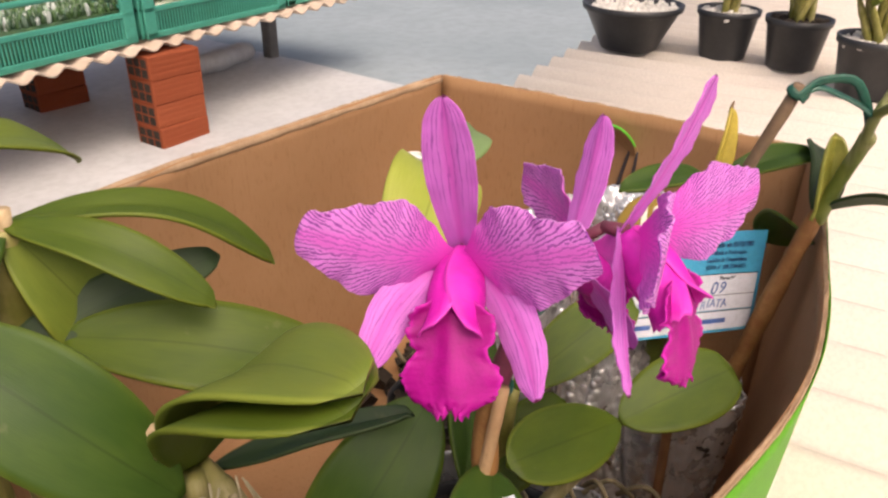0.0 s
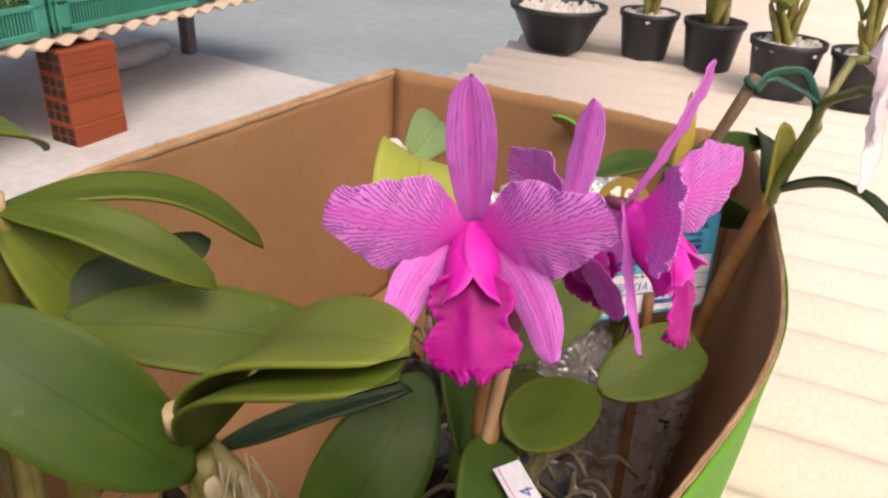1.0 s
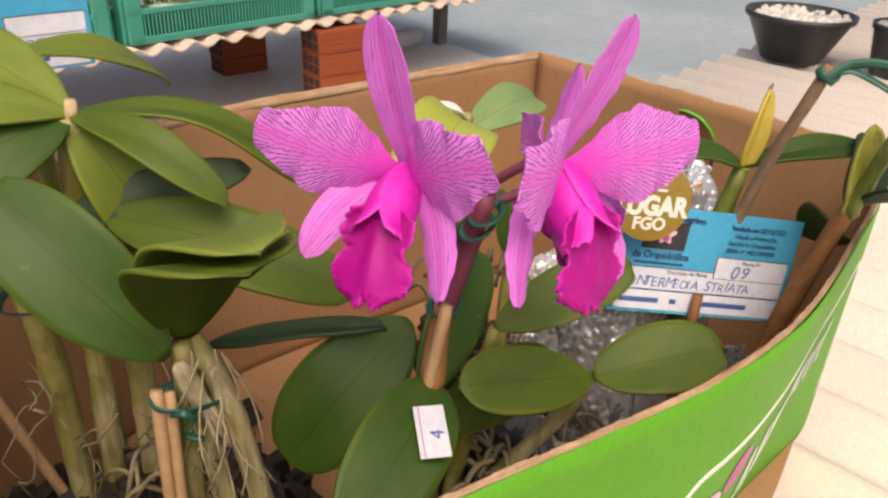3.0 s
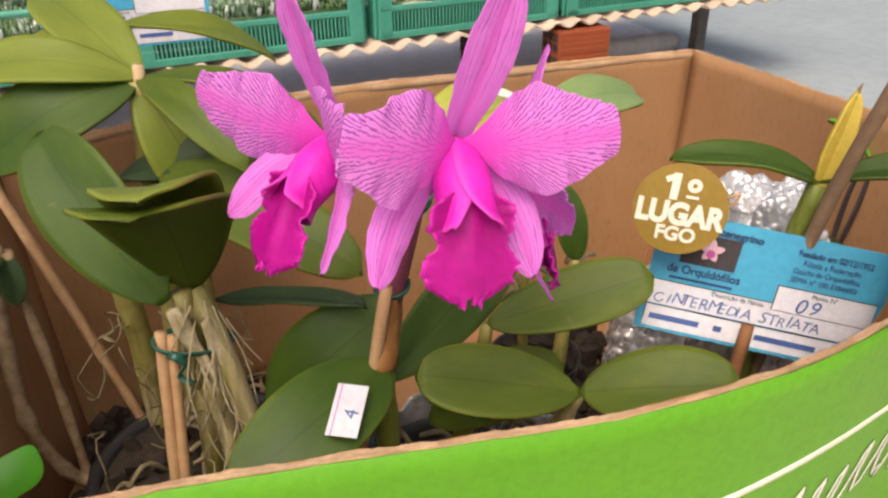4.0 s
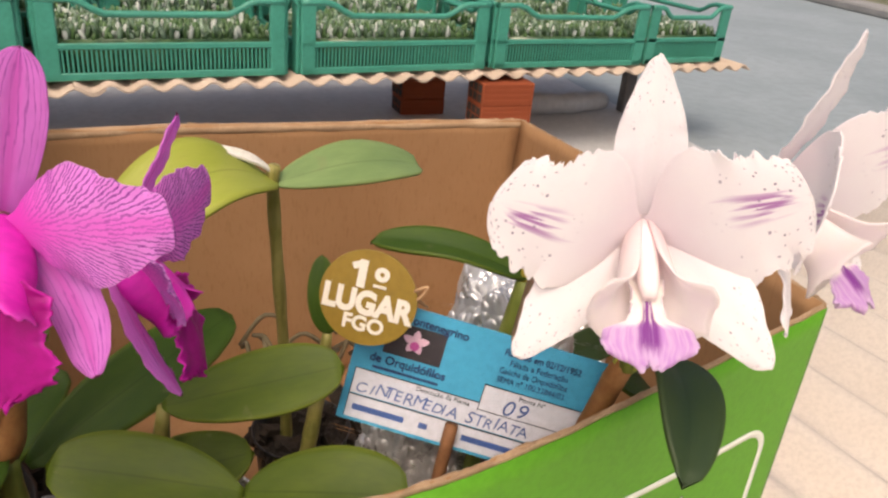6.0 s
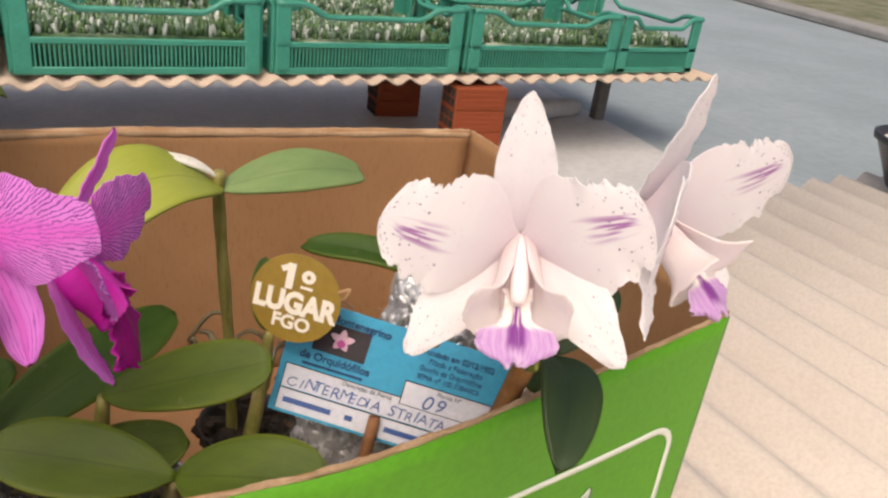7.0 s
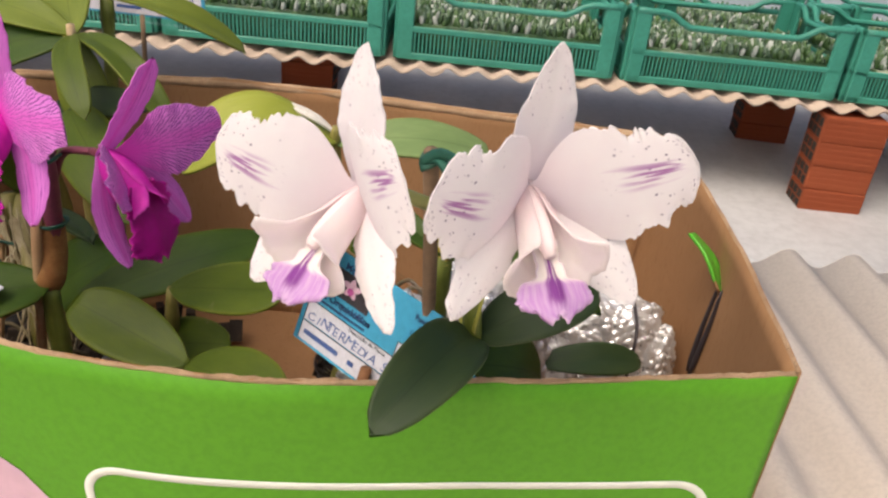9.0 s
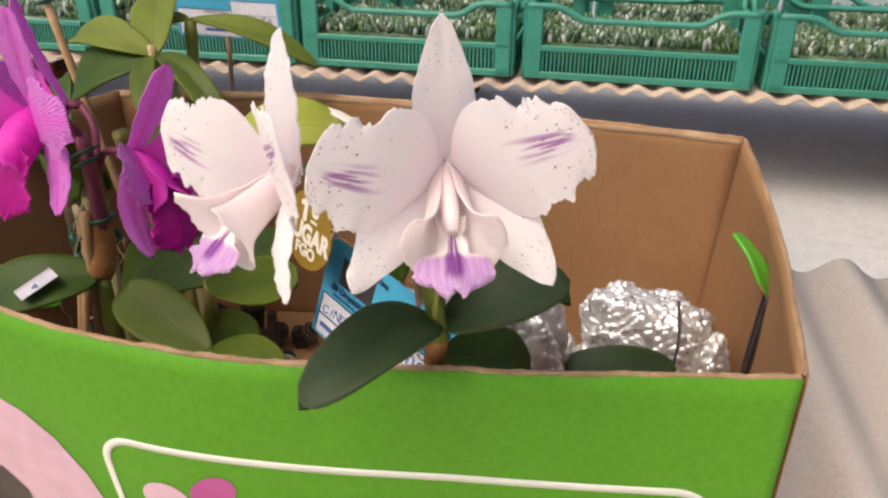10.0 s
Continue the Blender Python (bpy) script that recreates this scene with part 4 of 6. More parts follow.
front_wall = [o for o in carton.children if o.name.startswith("front_wall")][0]
frame_path = dense([(0.271, 0.60)] + arc(0.289, 0.716, 0.018, 180, 90) + arc(0.548, 0.710, 0.020, 90, 0) + [(0.572, 0.60)])
part("printed_frame", ribbon_on_front(frame_path, 0.0045), M_PRINT_W, front_wall, "white rounded line printed on the green front")
part("printed_petal", patch_on_front(dense([(0.10, 0.62), (0.12, 0.69), (0.15, 0.722), (0.19, 0.733), (0.215, 0.729), (0.235, 0.718), (0.250, 0.698), (0.257, 0.675), (0.255, 0.64), (0.235, 0.60), (0.15, 0.58)])), M_PRINT_P, front_wall, "large pale pink printed petal")
part("printed_heart", patch_on_front(dense([(0.120, 0.60), (0.135, 0.645), (0.165, 0.664), (0.182, 0.650), (0.178, 0.61), (0.15, 0.585)]), 0.0014), M_DARK, front_wall, "dark printed flower heart")
part("printed_oval", patch_on_front([(0.330 + 0.012 * math.cos(a) + 0.005 * math.sin(a), 0.708 + 0.012 * math.sin(a)) for a in [2 * math.pi * k / 24 for k in range(24)]]), M_PRINT_M, front_wall, "magenta printed petal")
part("printed_oval", patch_on_front([(0.302 + 0.014 * math.cos(a), 0.697 + 0.012 * math.sin(a)) for a in [2 * math.pi * k / 24 for k in range(24)]]), M_PRINT_P, front_wall, "pink printed petal")
for k in range(9):
    x = 0.352 + k * 0.0185
    lean = 0.004 * math.sin(k * 1.7)
    zig = dense([(x - 0.007, 0.668 + lean), (x - 0.001, 0.700 + lean), (x + 0.004, 0.706 + lean), (x + 0.002, 0.686 + lean), (x + 0.006, 0.668 + lean), (x + 0.011, 0.672 + lean)], 0.004)
    part("script_stroke", ribbon_on_front([(px + 0.0022, pz - 0.002) for px, pz in zig], 0.0048, 0.0009), M_PRINT_DG, front_wall, "unreadable dark green script stroke")
    part("script_stroke", ribbon_on_front(zig, 0.0022, 0.0014), M_PRINT_W, front_wall, "unreadable pale script stroke")

# ---- purple orchid ----
def purple_flower(plant, c, n, dorsal, petals, sepals, lip, seed):
    """n: the way it faces; tips of its five tepals and the lip's lower edge."""
    c, n, lip = Vector(c), Vector(n).normalized(), Vector(lip)
    fl = part("flower", tube([c - n * 0.012, c - n * 0.003], [0.0022, 0.003], 8), M_WINE, plant, "open purple-pink orchid flower with striped petals and a crimson lip")
    back = c - n * 0.005
    part("sepal", tepal(back, dorsal, n, 0.0172, DORSAL_PURPLE, 0.88, 0.03, 0.10, ruffle=0.0004, seed=seed, keel=-0.10), M_SEPAL, fl)
    for k, tip in enumerate(sepals):
        bend = 0.10 if k == 0 else -0.10
        part("sepal", tepal(back, tip, n, 0.0160, SEPAL_PURPLE, 0.84, 0.01, -0.20, bend=bend, ruffle=0.0004, seed=seed + 3 + k, keel=-0.08), M_SEPAL, fl)
    for k, tip in enumerate(petals):
        part("petal", tepal(c + (Vector(tip) - c) * 0.03, tip, n, 0.0375, PETAL_PURPLE, 0.95, 0.08, -0.10, 0.02, ruffle=0.0010, waves=3.6, frill=0.05, seed=seed + 7 + k, nu=54, nv=25), M_PETAL, fl)
    d = (lip - c)
    up = Vector((0, 0, 1))
    fwd = (d.normalized() * 0.9 + n * 0.30 - up * 0.05).normalized()
    hl = d.length * 0.60
    part("lip_tube", hood(c - n * 0.003, fwd, up + n * 0.25, hl * 1.02, ((0.0, 0.0036), (0.22, 0.0076), (0.5, 0.0094), (0.82, 0.0088), (1.0, 0.0104)), ((0.0, -0.30), (0.45, -0.32), (0.72, -0.10), (1.0, 0.50)), 0.0016, seed, seam=0.02, turn=0.10), M_HOOD, fl, "smooth magenta rolled side lobes")
    mouth = c + fwd * hl * 0.46 + n * 0.005
    down = (lip - mouth)
    part("lip", front_lobe(mouth, down, n + up * 0.15, down.length * 1.04, 0.0335, 0.0014, 17.0, 0.10, seed, rag=0.07), M_LIP, fl, "frilled crimson front lobe of the lip")
    part("column", tube([c + n * 0.001, c + fwd * hl * 0.4, c + fwd * hl * 0.62], [0.003, 0.0032, 0.0024], 8), M_HOOD, fl)
    return fl


purple = thing("orchid_plant", (0.21, 0.15, FLOOR_Z + 0.09), "purple cattleya orchid with three open flowers and broad green leaves", "orchid")
A = dict(c=(0.1915, 0.135, 0.872), n=(-0.90, -0.44, 0.05), dorsal=(0.177, 0.133, 0.933), petals=[(0.145, 0.165, 0.890), (0.186, 0.082, 0.894)], sepals=[(0.148, 0.142, 0.845), (0.174, 0.091, 0.841)], lip=(0.154, 0.112, 0.837), seed=1)
B = dict(c=(0.2220, 0.085, 0.884), n=(0.0, -1.0, 0.05), dorsal=(0.235, 0.072, 0.938), petals=[(0.177, 0.060, 0.899), (0.268, 0.060, 0.892)], sepals=[(0.187, 0.066, 0.847), (0.243, 0.066, 0.840)], lip=(0.216, 0.054, 0.841), seed=2)
C = dict(c=(0.2505, 0.120, 0.854), n=(0.95, -0.30, 0.05), dorsal=(0.274, 0.125, 0.904), petals=[(0.270, 0.088, 0.846), (0.288, 0.169, 0.861)], sepals=[(0.268, 0.097, 0.806), (0.276, 0.150, 0.808)], lip=(0.281, 0.112, 0.806), seed=3)
for f in (A, B, C):
    purple_flower(purple, **f)
STEM_A = [(0.205, 0.133, 0.655), (0.203, 0.128, 0.72), (0.202, 0.127, 0.766), (0.208, 0.130, 0.810), (0.213, 0.128, 0.835)]
part("pseudobulb", tube(spline(STEM_A[:3], 14), [0.0045, 0.005, 0.0055, 0.006, 0.0055, 0.005, 0.005, 0.0055, 0.006, 0.006, 0.0055, 0.005, 0.005, 0.005], 12), M_BULB_G, purple)
part("sheath", tube(spline([STEM_A[2], (0.206, 0.130, 0.786), (0.209, 0.129, 0.808)], 12), [0.0062, 0.0076, 0.0080, 0.0078, 0.0074, 0.0072, 0.007, 0.0068, 0.0066, 0.0064, 0.0062, 0.0058], 12, flat=0.75), M_SHEATH_B, purple, "brown papery flower sheath")
part("flower_stem", tube(spline([(0.208, 0.130, 0.800), (0.214, 0.124, 0.830), (0.219, 0.117, 0.862)], 10), [0.0050, 0.0050, 0.0048, 0.0046, 0.0045, 0.0044, 0.0044, 0.0042, 0.004, 0.0034], 10), M_WINE, purple, "dark wine-brown flower stem")
for f in (A, B, C):
    c, n = Vector(f["c"]), Vector(f["n"])
    part("flower_stalk", tube(spline([(0.213, 0.128, 0.830), (Vector((0.213, 0.128, 0.845)) + c - n * 0.02) / 2, c - n * 0.011], 12), 0.0021, 8), M_WINE, purple)
for args in (
    dict(base=(0.290, 0.106, 0.744), tip=(0.216, 0.125, 0.761), width=0.036, up=(0, -0.55, 0.83), arch=0.02, fold=0.16, a=0.7, b=0.5, seed=1),
    dict(base=(0.291, 0.105, 0.745), tip=(0.352, 0.071, 0.757), width=0.040, up=(0.1, -0.5, 0.85), arch=0.02, fold=0.12, a=0.55, b=0.42, seed=2),
    dict(base=(0.203, 0.125, 0.768), tip=(0.131, 0.090, 0.752), width=0.040, up=(0, -0.55, 0.83), arch=0.10, fold=0.10, a=0.5, b=0.5, seed=3),
    dict(base=(0.207, 0.142, 0.748), tip=(0.300, 0.208, 0.771), width=0.034, up=(-0.05, -0.68, 0.72), arch=0.05, fold=0.16, a=0.6, b=0.5, seed=4),
    dict(base=(0.224, 0.173, 0.769), tip=(0.158, 0.186, 0.702), width=0.052, up=(-0.5, -0.55, 0.65), arch=0.12, fold=0.1, a=0.55, b=0.45, seed=5),
    dict(base=(0.262, 0.150, 0.762), tip=(0.338, 0.126, 0.787), width=0.032, up=(0, -0.6, 0.8), arch=0.0, fold=0.12, a=0.6, b=0.42, seed=6),
    dict(base=(0.358, 0.235, 0.735), tip=(0.357, 0.250, 0.780), width=0.020, up=(-0.3, -0.9, 0.2), arch=0.05, fold=0.2, a=0.5, b=0.6, seed=7),
    dict(base=(0.235, 0.16, 0.70), tip=(0.30, 0.14, 0.735), width=0.036, up=(0, -0.5, 0.85), arch=0.12, fold=0.1, seed=8),
):
    part("leaf", blade(**args), M_LEAF_MID if args["seed"] in (1, 2, 6, 8) else M_LEAF, purple)
for knots in ([(0.29, 0.106, 0.744), (0.285, 0.125, 0.70), (0.262, 0.15, 0.648)], [(0.262, 0.150, 0.762), (0.255, 0.155, 0.71), (0.24, 0.155, 0.648)], [(0.358, 0.235, 0.735), (0.352, 0.232, 0.69), (0.34, 0.22, 0.64)]):
    part("pseudobulb", tube(spline(knots, 12), [0.003, 0.0035, 0.0042, 0.005, 0.0052, 0.005, 0.0046, 0.0048, 0.005, 0.0048, 0.0045, 0.004], 10), M_BULB, purple)

# ---- white orchid ----
def white_flower(plant, c, n, dorsal, petals, sepals, lip, seed):
    c, n, lip = Vector(c), Vector(n).normalized(), Vector(lip)
    fl = part("flower", tube([c - n * 0.012, c - n * 0.003], [0.002, 0.003], 8), M_STALK, plant, "open white orchid flower with violet petal streaks and a violet lip edge")
    back = c - n * 0.003
    part("sepal", tepal(back, dorsal, n, 0.0200, DORSAL_WHITE, 0.94, 0.04, 0.06, ruffle=0.0004, frill=0.02, seed=seed, keel=-0.06), M_WSEPAL, fl)
    for k, tip in enumerate(sepals):
        part("sepal", tepal(back, tip, n, 0.0215, SEPAL_WHITE, 0.93, 0.08, -0.12, bend=0.05 if k == 0 else -0.05, ruffle=0.0005, frill=0.02, seed=seed + 3 + k, keel=-0.06), M_WSEPAL, fl)
    for k, tip in enumerate(petals):
        upper = 1 if k == 0 else -1
        cuts = [(upper, 0.72, 0.08, 0.30), (upper, 0.86, 0.05, 0.18), (-upper, 0.82, 0.05, 0.16), (-upper, 0.70, 0.03, 0.10)]
        part("petal", tepal(c + (Vector(tip) - c) * 0.03, tip, n, 0.0425, PETAL_WHITE, 0.86, 0.10, -0.06, ruffle=0.0008, waves=2.4, frill=0.11, bites=cuts, seed=seed + 7 + k, nu=110, nv=25), M_WPETAL, fl)
    d = lip - c
    up = Vector((0, 0, 1))
    fwd = (d.normalized() * 0.9 + n * 0.22).normalized()
    hl = d.length * 0.74
    part("lip_tube", hood(c - n * 0.002, fwd, up + n * 0.50, hl, ((0.0, 0.0034), (0.25, 0.0056), (0.6, 0.0076), (0.80, 0.0092), (0.90, 0.0118), (1.0, 0.0165)), ((0.0, 0.10), (0.30, 0.24), (0.55, 0.34), (0.8, 0.46), (1.0, 0.62)), 0.0016, seed, seam=-0.04, turn=0.06, lip=0.0040), M_WHOOD, fl, "white rolled side lobes, pink inside")
    part("column", tube(spline([c + n * 0.001 + up * 0.001, c + fwd * hl * 0.42 + up * 0.0022, c + fwd * hl * 0.80 + up * 0.0006], 8), [0.0020, 0.0024, 0.0027, 0.0029, 0.0030, 0.0031, 0.0029, 0.0019], 12), M_WTHROAT, fl, "pale pink column")
    mouth = c + fwd * hl * 0.52 + n * 0.001 - up * 0.003
    down = lip - mouth
    part("lip", front_lobe(mouth, down, n + up * 0.5, down.length * 1.05, 0.0260, 0.0012, 9.0, 0.05, seed, knots=LOBE_WHITE, rag=0.05, rounded=0.36), M_WLIP, fl, "white front lobe edged with violet")
    return fl


white = thing("orchid_plant", (0.44, 0.12, FLOOR_Z + 0.10), "white cattleya orchid with two open flowers and dark green leaves", "orchid")
W1 = dict(c=(0.397, 0.021, 0.898), n=(-0.50, -0.86, 0.05), dorsal=(0.395, 0.027, 0.947), petals=[(0.347, 0.021, 0.909), (0.417, -0.017, 0.921)], sepals=[(0.359, 0.018, 0.860), (0.416, -0.021, 0.872)], lip=(0.380, -0.016, 0.875), seed=11)
W2 = dict(c=(0.452, 0.031, 0.903), n=(0.37, -0.93, 0.05), dorsal=(0.455, 0.015, 0.957), petals=[(0.424, -0.016, 0.917), (0.502, 0.015, 0.926)], sepals=[(0.433, -0.009, 0.873), (0.494, 0.019, 0.872)], lip=(0.468, -0.008, 0.878), seed=12)
for f in (W1, W2):
    white_flower(white, **f)
part("pseudobulb", tube(spline([(0.425, 0.094, 0.655), (0.430, 0.083, 0.72), (0.436, 0.070, 0.79), (0.440, 0.064, 0.818)], 16), [0.004, 0.005, 0.006, 0.006, 0.0055, 0.005, 0.0055, 0.006, 0.006, 0.0055, 0.005, 0.005, 0.0052, 0.005, 0.0045, 0.0035], 12), M_SHEATH_B, white, "stem in brown papery sheaths")
part("sheath", blade((0.441, 0.065, 0.813), (0.446, 0.067, 0.862), 0.017, (-0.8, -0.6, 0), 0.06, 0.7, foot=0.7, seed=4), M_SHEATH_G, white, "yellow-green flower sheath")
part("flower_stem", tube(spline([(0.440, 0.064, 0.812), (0.438, 0.058, 0.838), (0.4345, 0.051, 0.862), (0.432, 0.049, 0.869)], 12), [0.0046, 0.0044, 0.0042, 0.004, 0.004, 0.004, 0.004, 0.004, 0.0044, 0.0046, 0.004, 0.003], 10), M_BULB_G, white, "green flower stem")
for f in (W1, W2):
    c, n = Vector(f["c"]), Vector(f["n"])
    part("flower_stalk", tube(spline([(0.434, 0.051, 0.860), (0.429, 0.048, 0.880), c - n * 0.011], 14), 0.0026, 8), M_STALK, white)
for args in (
    dict(base=(0.440, 0.062, 0.818), tip=(0.410, -0.009, 0.821), width=0.028, up=(0.25, -0.35, 0.9), arch=0.20, fold=0.3, a=0.6, b=0.5, seed=21),
    dict(base=(0.440, 0.066, 0.815), tip=(0.492, 0.085, 0.838), width=0.028, up=(0, -0.6, 0.8), arch=0.12, fold=0.2, seed=22),
    dict(base=(0.478, 0.180, 0.727), tip=(0.548, 0.206, 0.722), width=0.022, up=(0, -0.6, 0.8), arch=0.08, fold=0.15, seed=23),
    dict(base=(0.440, 0.068, 0.80), tip=(0.475, 0.10, 0.775), width=0.034, up=(0.1, -0.6, 0.8), arch=0.1, fold=0.15, seed=24),
):
    part("leaf", blade(**args), M_LEAF if args["seed"] == 24 else M_LEAF_DARK, white)
part("stalk", tube(spline([(0.445, 0.10, 0.75), (0.462, 0.15, 0.745), (0.478, 0.180, 0.727)], 8), 0.0016, 8), M_STALK, white)

# ---- small orchid with a yellow sheath, by the card ----
young = thing("orchid_plant", (0.42, 0.14, FLOOR_Z + 0.10), "small orchid without flowers, with a yellow sheath and grey-green leaves", "orchid")
part("pseudobulb", tube(spline([(0.415, 0.140, 0.66), (0.416, 0.132, 0.74), (0.420, 0.120, 0.825)], 14), [0.004, 0.005, 0.006, 0.0065, 0.0065, 0.006, 0.0055, 0.0055, 0.006, 0.0062, 0.006, 0.0055, 0.005, 0.0045], 12), M_BULB_G, young)
part("sheath", blade((0.420, 0.120, 0.822), (0.431, 0.120, 0.870), 0.013, (-0.5, -0.85, 0), 0.03, 0.5, foot=0.6, a=0.5, b=0.6), M_SHEATH_Y, young, "yellow dry flower sheath")
part("dry_tip", tube([(0.4303, 0.1200, 0.866), (0.4312, 0.1200, 0.870), (0.4325, 0.1198, 0.8725)], [0.0012, 0.0010, 0.0004], 6), M_STICK_D, young, "dark dry tip")
part("leaf", blade((0.420, 0.120, 0.825), (0.354, 0.148, 0.837), 0.019, (0, -0.4, 0.9), 0.10, 0.3, seed=31), M_LEAF, young)
part("leaf", blade((0.420, 0.120, 0.825), (0.494, 0.078, 0.831), 0.019, (0, -0.4, 0.9), 0.10, 0.3, seed=32), M_LEAF, young)

# ---- leaning twig with pale leaves ----
twig = thing("orchid_plant", (0.335, 0.265, FLOOR_Z + 0.06), "thin orchid cane with a lime leaf and a pale green leaf", "orchid")
part("cane", tube(spline([(0.340, 0.268, 0.62), (0.338, 0.266, 0.70), (0.333, 0.260, 0.77), (0.330, 0.257, 0.822), (0.331, 0.257, 0.835)], 20), [0.0035, 0.0042, 0.0038, 0.0036, 0.0042, 0.004, 0.0036, 0.0036, 0.0042, 0.004, 0.0036, 0.0036, 0.004, 0.004, 0.0036, 0.0036, 0.004, 0.0042, 0.004, 0.003], 10), M_BULB, twig)
part("dry_bract", blade((0.330, 0.257, 0.829), (0.294, 0.250, 0.848), 0.007, (0.1, -0.5, 0.85), 0.10, 0.5, foot=0.6, seed=44), M_BRACT_W, twig, "white papery bract")
part("leaf", blade((0.331, 0.257, 0.823), (0.432, 0.295, 0.815), 0.033, (0, -0.55, 0.83), 0.10, 0.14, seed=41), M_LEAF_PALE, twig, "pale green leaf")
part("leaf", blade((0.330, 0.257, 0.824), (0.243, 0.205, 0.812), 0.050, (-0.2, -0.5, 0.8), 0.26, 0.2, seed=42, a=0.55, b=0.4), M_LEAF_LIME, twig, "yellow-green leaf")

# ---- big orchid with many leaves ----
big = thing("orchid_plant", (0.12, 0.28, FLOOR_Z + 0.03), "large orchid without flowers, many broad light green leaves on tall canes", "orchid")
TOP = (0.118, 0.318, 0.855)
for tip, w, up, arch, fold, mt in (
    ((0.216, 0.265, 0.814), 0.022, (0, -0.3, 0.95), 0.18, 0.2, M_LEAF_MID),
    ((0.165, 0.244, 0.822), 0.022, (-0.10, -0.60, 0.80), 0.14, 0.14, M_LEAF_MID),
    ((0.068, 0.405, 0.890), 0.040, (0.3, -0.9, 0.5), 0.06, 0.14, M_LEAF_LIGHT),
    ((0.017, 0.346, 0.856), 0.034, (0, -0.5, 0.85), 0.14, 0.16, M_LEAF_LIGHT),
    ((0.030, 0.318, 0.815), 0.046, (-0.2, -0.7, 0.7), 0.14, 0.12, M_LEAF),
    ((0.150, 0.300, 0.775), 0.040, (0, -0.9, 0.3), 0.10, 0.16, M_LEAF_LIGHT),
):
    part("leaf", blade(TOP, tip, w, up, arch, fold, seed=int(tip[0] * 1000)), mt, big)
part("leaf", blade((0.112, 0.380, 0.872), (0.208, 0.425, 0.830), 0.028, (0, -0.4, 0.9), 0.10, 0.25, seed=91), M_LEAF_LIGHT, big)
part("leaf", blade((0.112, 0.380, 0.872), (0.040, 0.40, 0.835), 0.030, (0, -0.4, 0.9), 0.14, 0.25, seed=92), M_LEAF_LIGHT, big)
part("pseudobulb", tube(spline([(0.115, 0.345, 0.60), (0.114, 0.365, 0.74), (0.112, 0.380, 0.872)], 20), [0.0055 * (0.92 + 0.14 * math.cos(i * 1.05) ** 4) for i in range(20)], 10), M_BULB_G, big)
# broad leaf and the thick arching pair beside it
part("leaf", blade((0.114, 0.212, 0.771), (0.068, 0.272, 0.846), 0.047, (-0.40, -0.62, 0.68), 0.10, 0.12, a=0.62, b=0.5, seed=61), M_LEAF, big, "broad smooth green leaf")
part("leaf", blade((0.098, 0.312, 0.800), (0.194, 0.278, 0.823), 0.026, (-0.30, -0.60, 0.75), 0.05, 0.18, a=0.6, b=0.5, seed=66), M_LEAF_DARK, big, "narrow dark green leaf")
part("leaf", blade((0.130, 0.226, 0.776), (0.119, 0.115, 0.868), 0.050, (0.02, 0.64, 0.77), 0.125, 0.14, a=0.60, b=0.45, seed=62, droop=0.2, wave=0.004), M_LEAF_LIGHT, big, "thick arching leaf with a curled tip")
part("leaf", blade((0.128, 0.221, 0.770), (0.115, 0.116, 0.861), 0.062, (0.06, 0.62, 0.78), 0.125, 0.10, a=0.72, b=0.42, seed=65, droop=0.1, wave=0.004), M_LEAF_MID, big, "thick arching leaf with a yellow edge")
part("leaf", blade((0.122, 0.296, 0.806), (0.2136, 0.208, 0.7695), 0.044, (-0.20, -0.55, 0.80), 0.10, 0.14, a=0.55, b=0.5, seed=63), M_LEAF_MID, big)
part("leaf", blade((0.138, 0.228, 0.757), (0.206, 0.168, 0.774), 0.016, (-0.35, 0.12, 0.93), 0.03, 0.35, seed=64), M_LEAF_DARK, big)
part("cut_stem", tube([(0.118, 0.316, 0.850), (0.119, 0.314, 0.864)], [0.0034, 0.003], 8), M_CUT, big, "cut dry stem end")
part("cut_stem", tube([(0.1140, 0.2155, 0.793), (0.1112, 0.2115, 0.8065)], [0.0052, 0.0050], 8), M_CUT, big, "cut dry stem end")
for knots, r in (([(0.105, 0.335, 0.60), (0.110, 0.328, 0.72), TOP], 0.0080), ([(0.085, 0.33, 0.60), (0.085, 0.325, 0.70), (0.078, 0.31, 0.79)], 0.0085), ([(0.128, 0.325, 0.60), (0.13, 0.32, 0.70), (0.128, 0.31, 0.80)], 0.0085),
                 ([(0.155, 0.20, 0.60), (0.146, 0.20, 0.68), (0.136, 0.205, 0.745), (0.128, 0.219, 0.772)], 0.0064), ([(0.138, 0.21, 0.60), (0.130, 0.212, 0.70), (0.122, 0.215, 0.774)], 0.0060), ([(0.120, 0.222, 0.60), (0.121, 0.220, 0.70), (0.124, 0.219, 0.768)], 0.0054)):
    n = 26
    part("pseudobulb", tube(spline(knots, n), [r * (0.92 + 0.10 * math.cos(i * 0.45) ** 24 + 0.02 * math.sin(i * 1.7)) for i in range(n)], 12), M_BULB, big)
part("dry_bract", blade((0.136, 0.203, 0.712), (0.116, 0.206, 0.772), 0.009, (-0.3, -0.9, 0.1), 0.03, -0.5, wave=0.04, foot=0.7, seed=5), M_DRY, big, "torn papery bract")
part("dry_bract", blade((0.147, 0.196, 0.690), (0.130, 0.204, 0.764), 0.008, (0.2, -0.9, 0.1), 0.02, -0.6, wave=0.03, foot=0.5, seed=9), M_DRY, big, "torn papery bract")

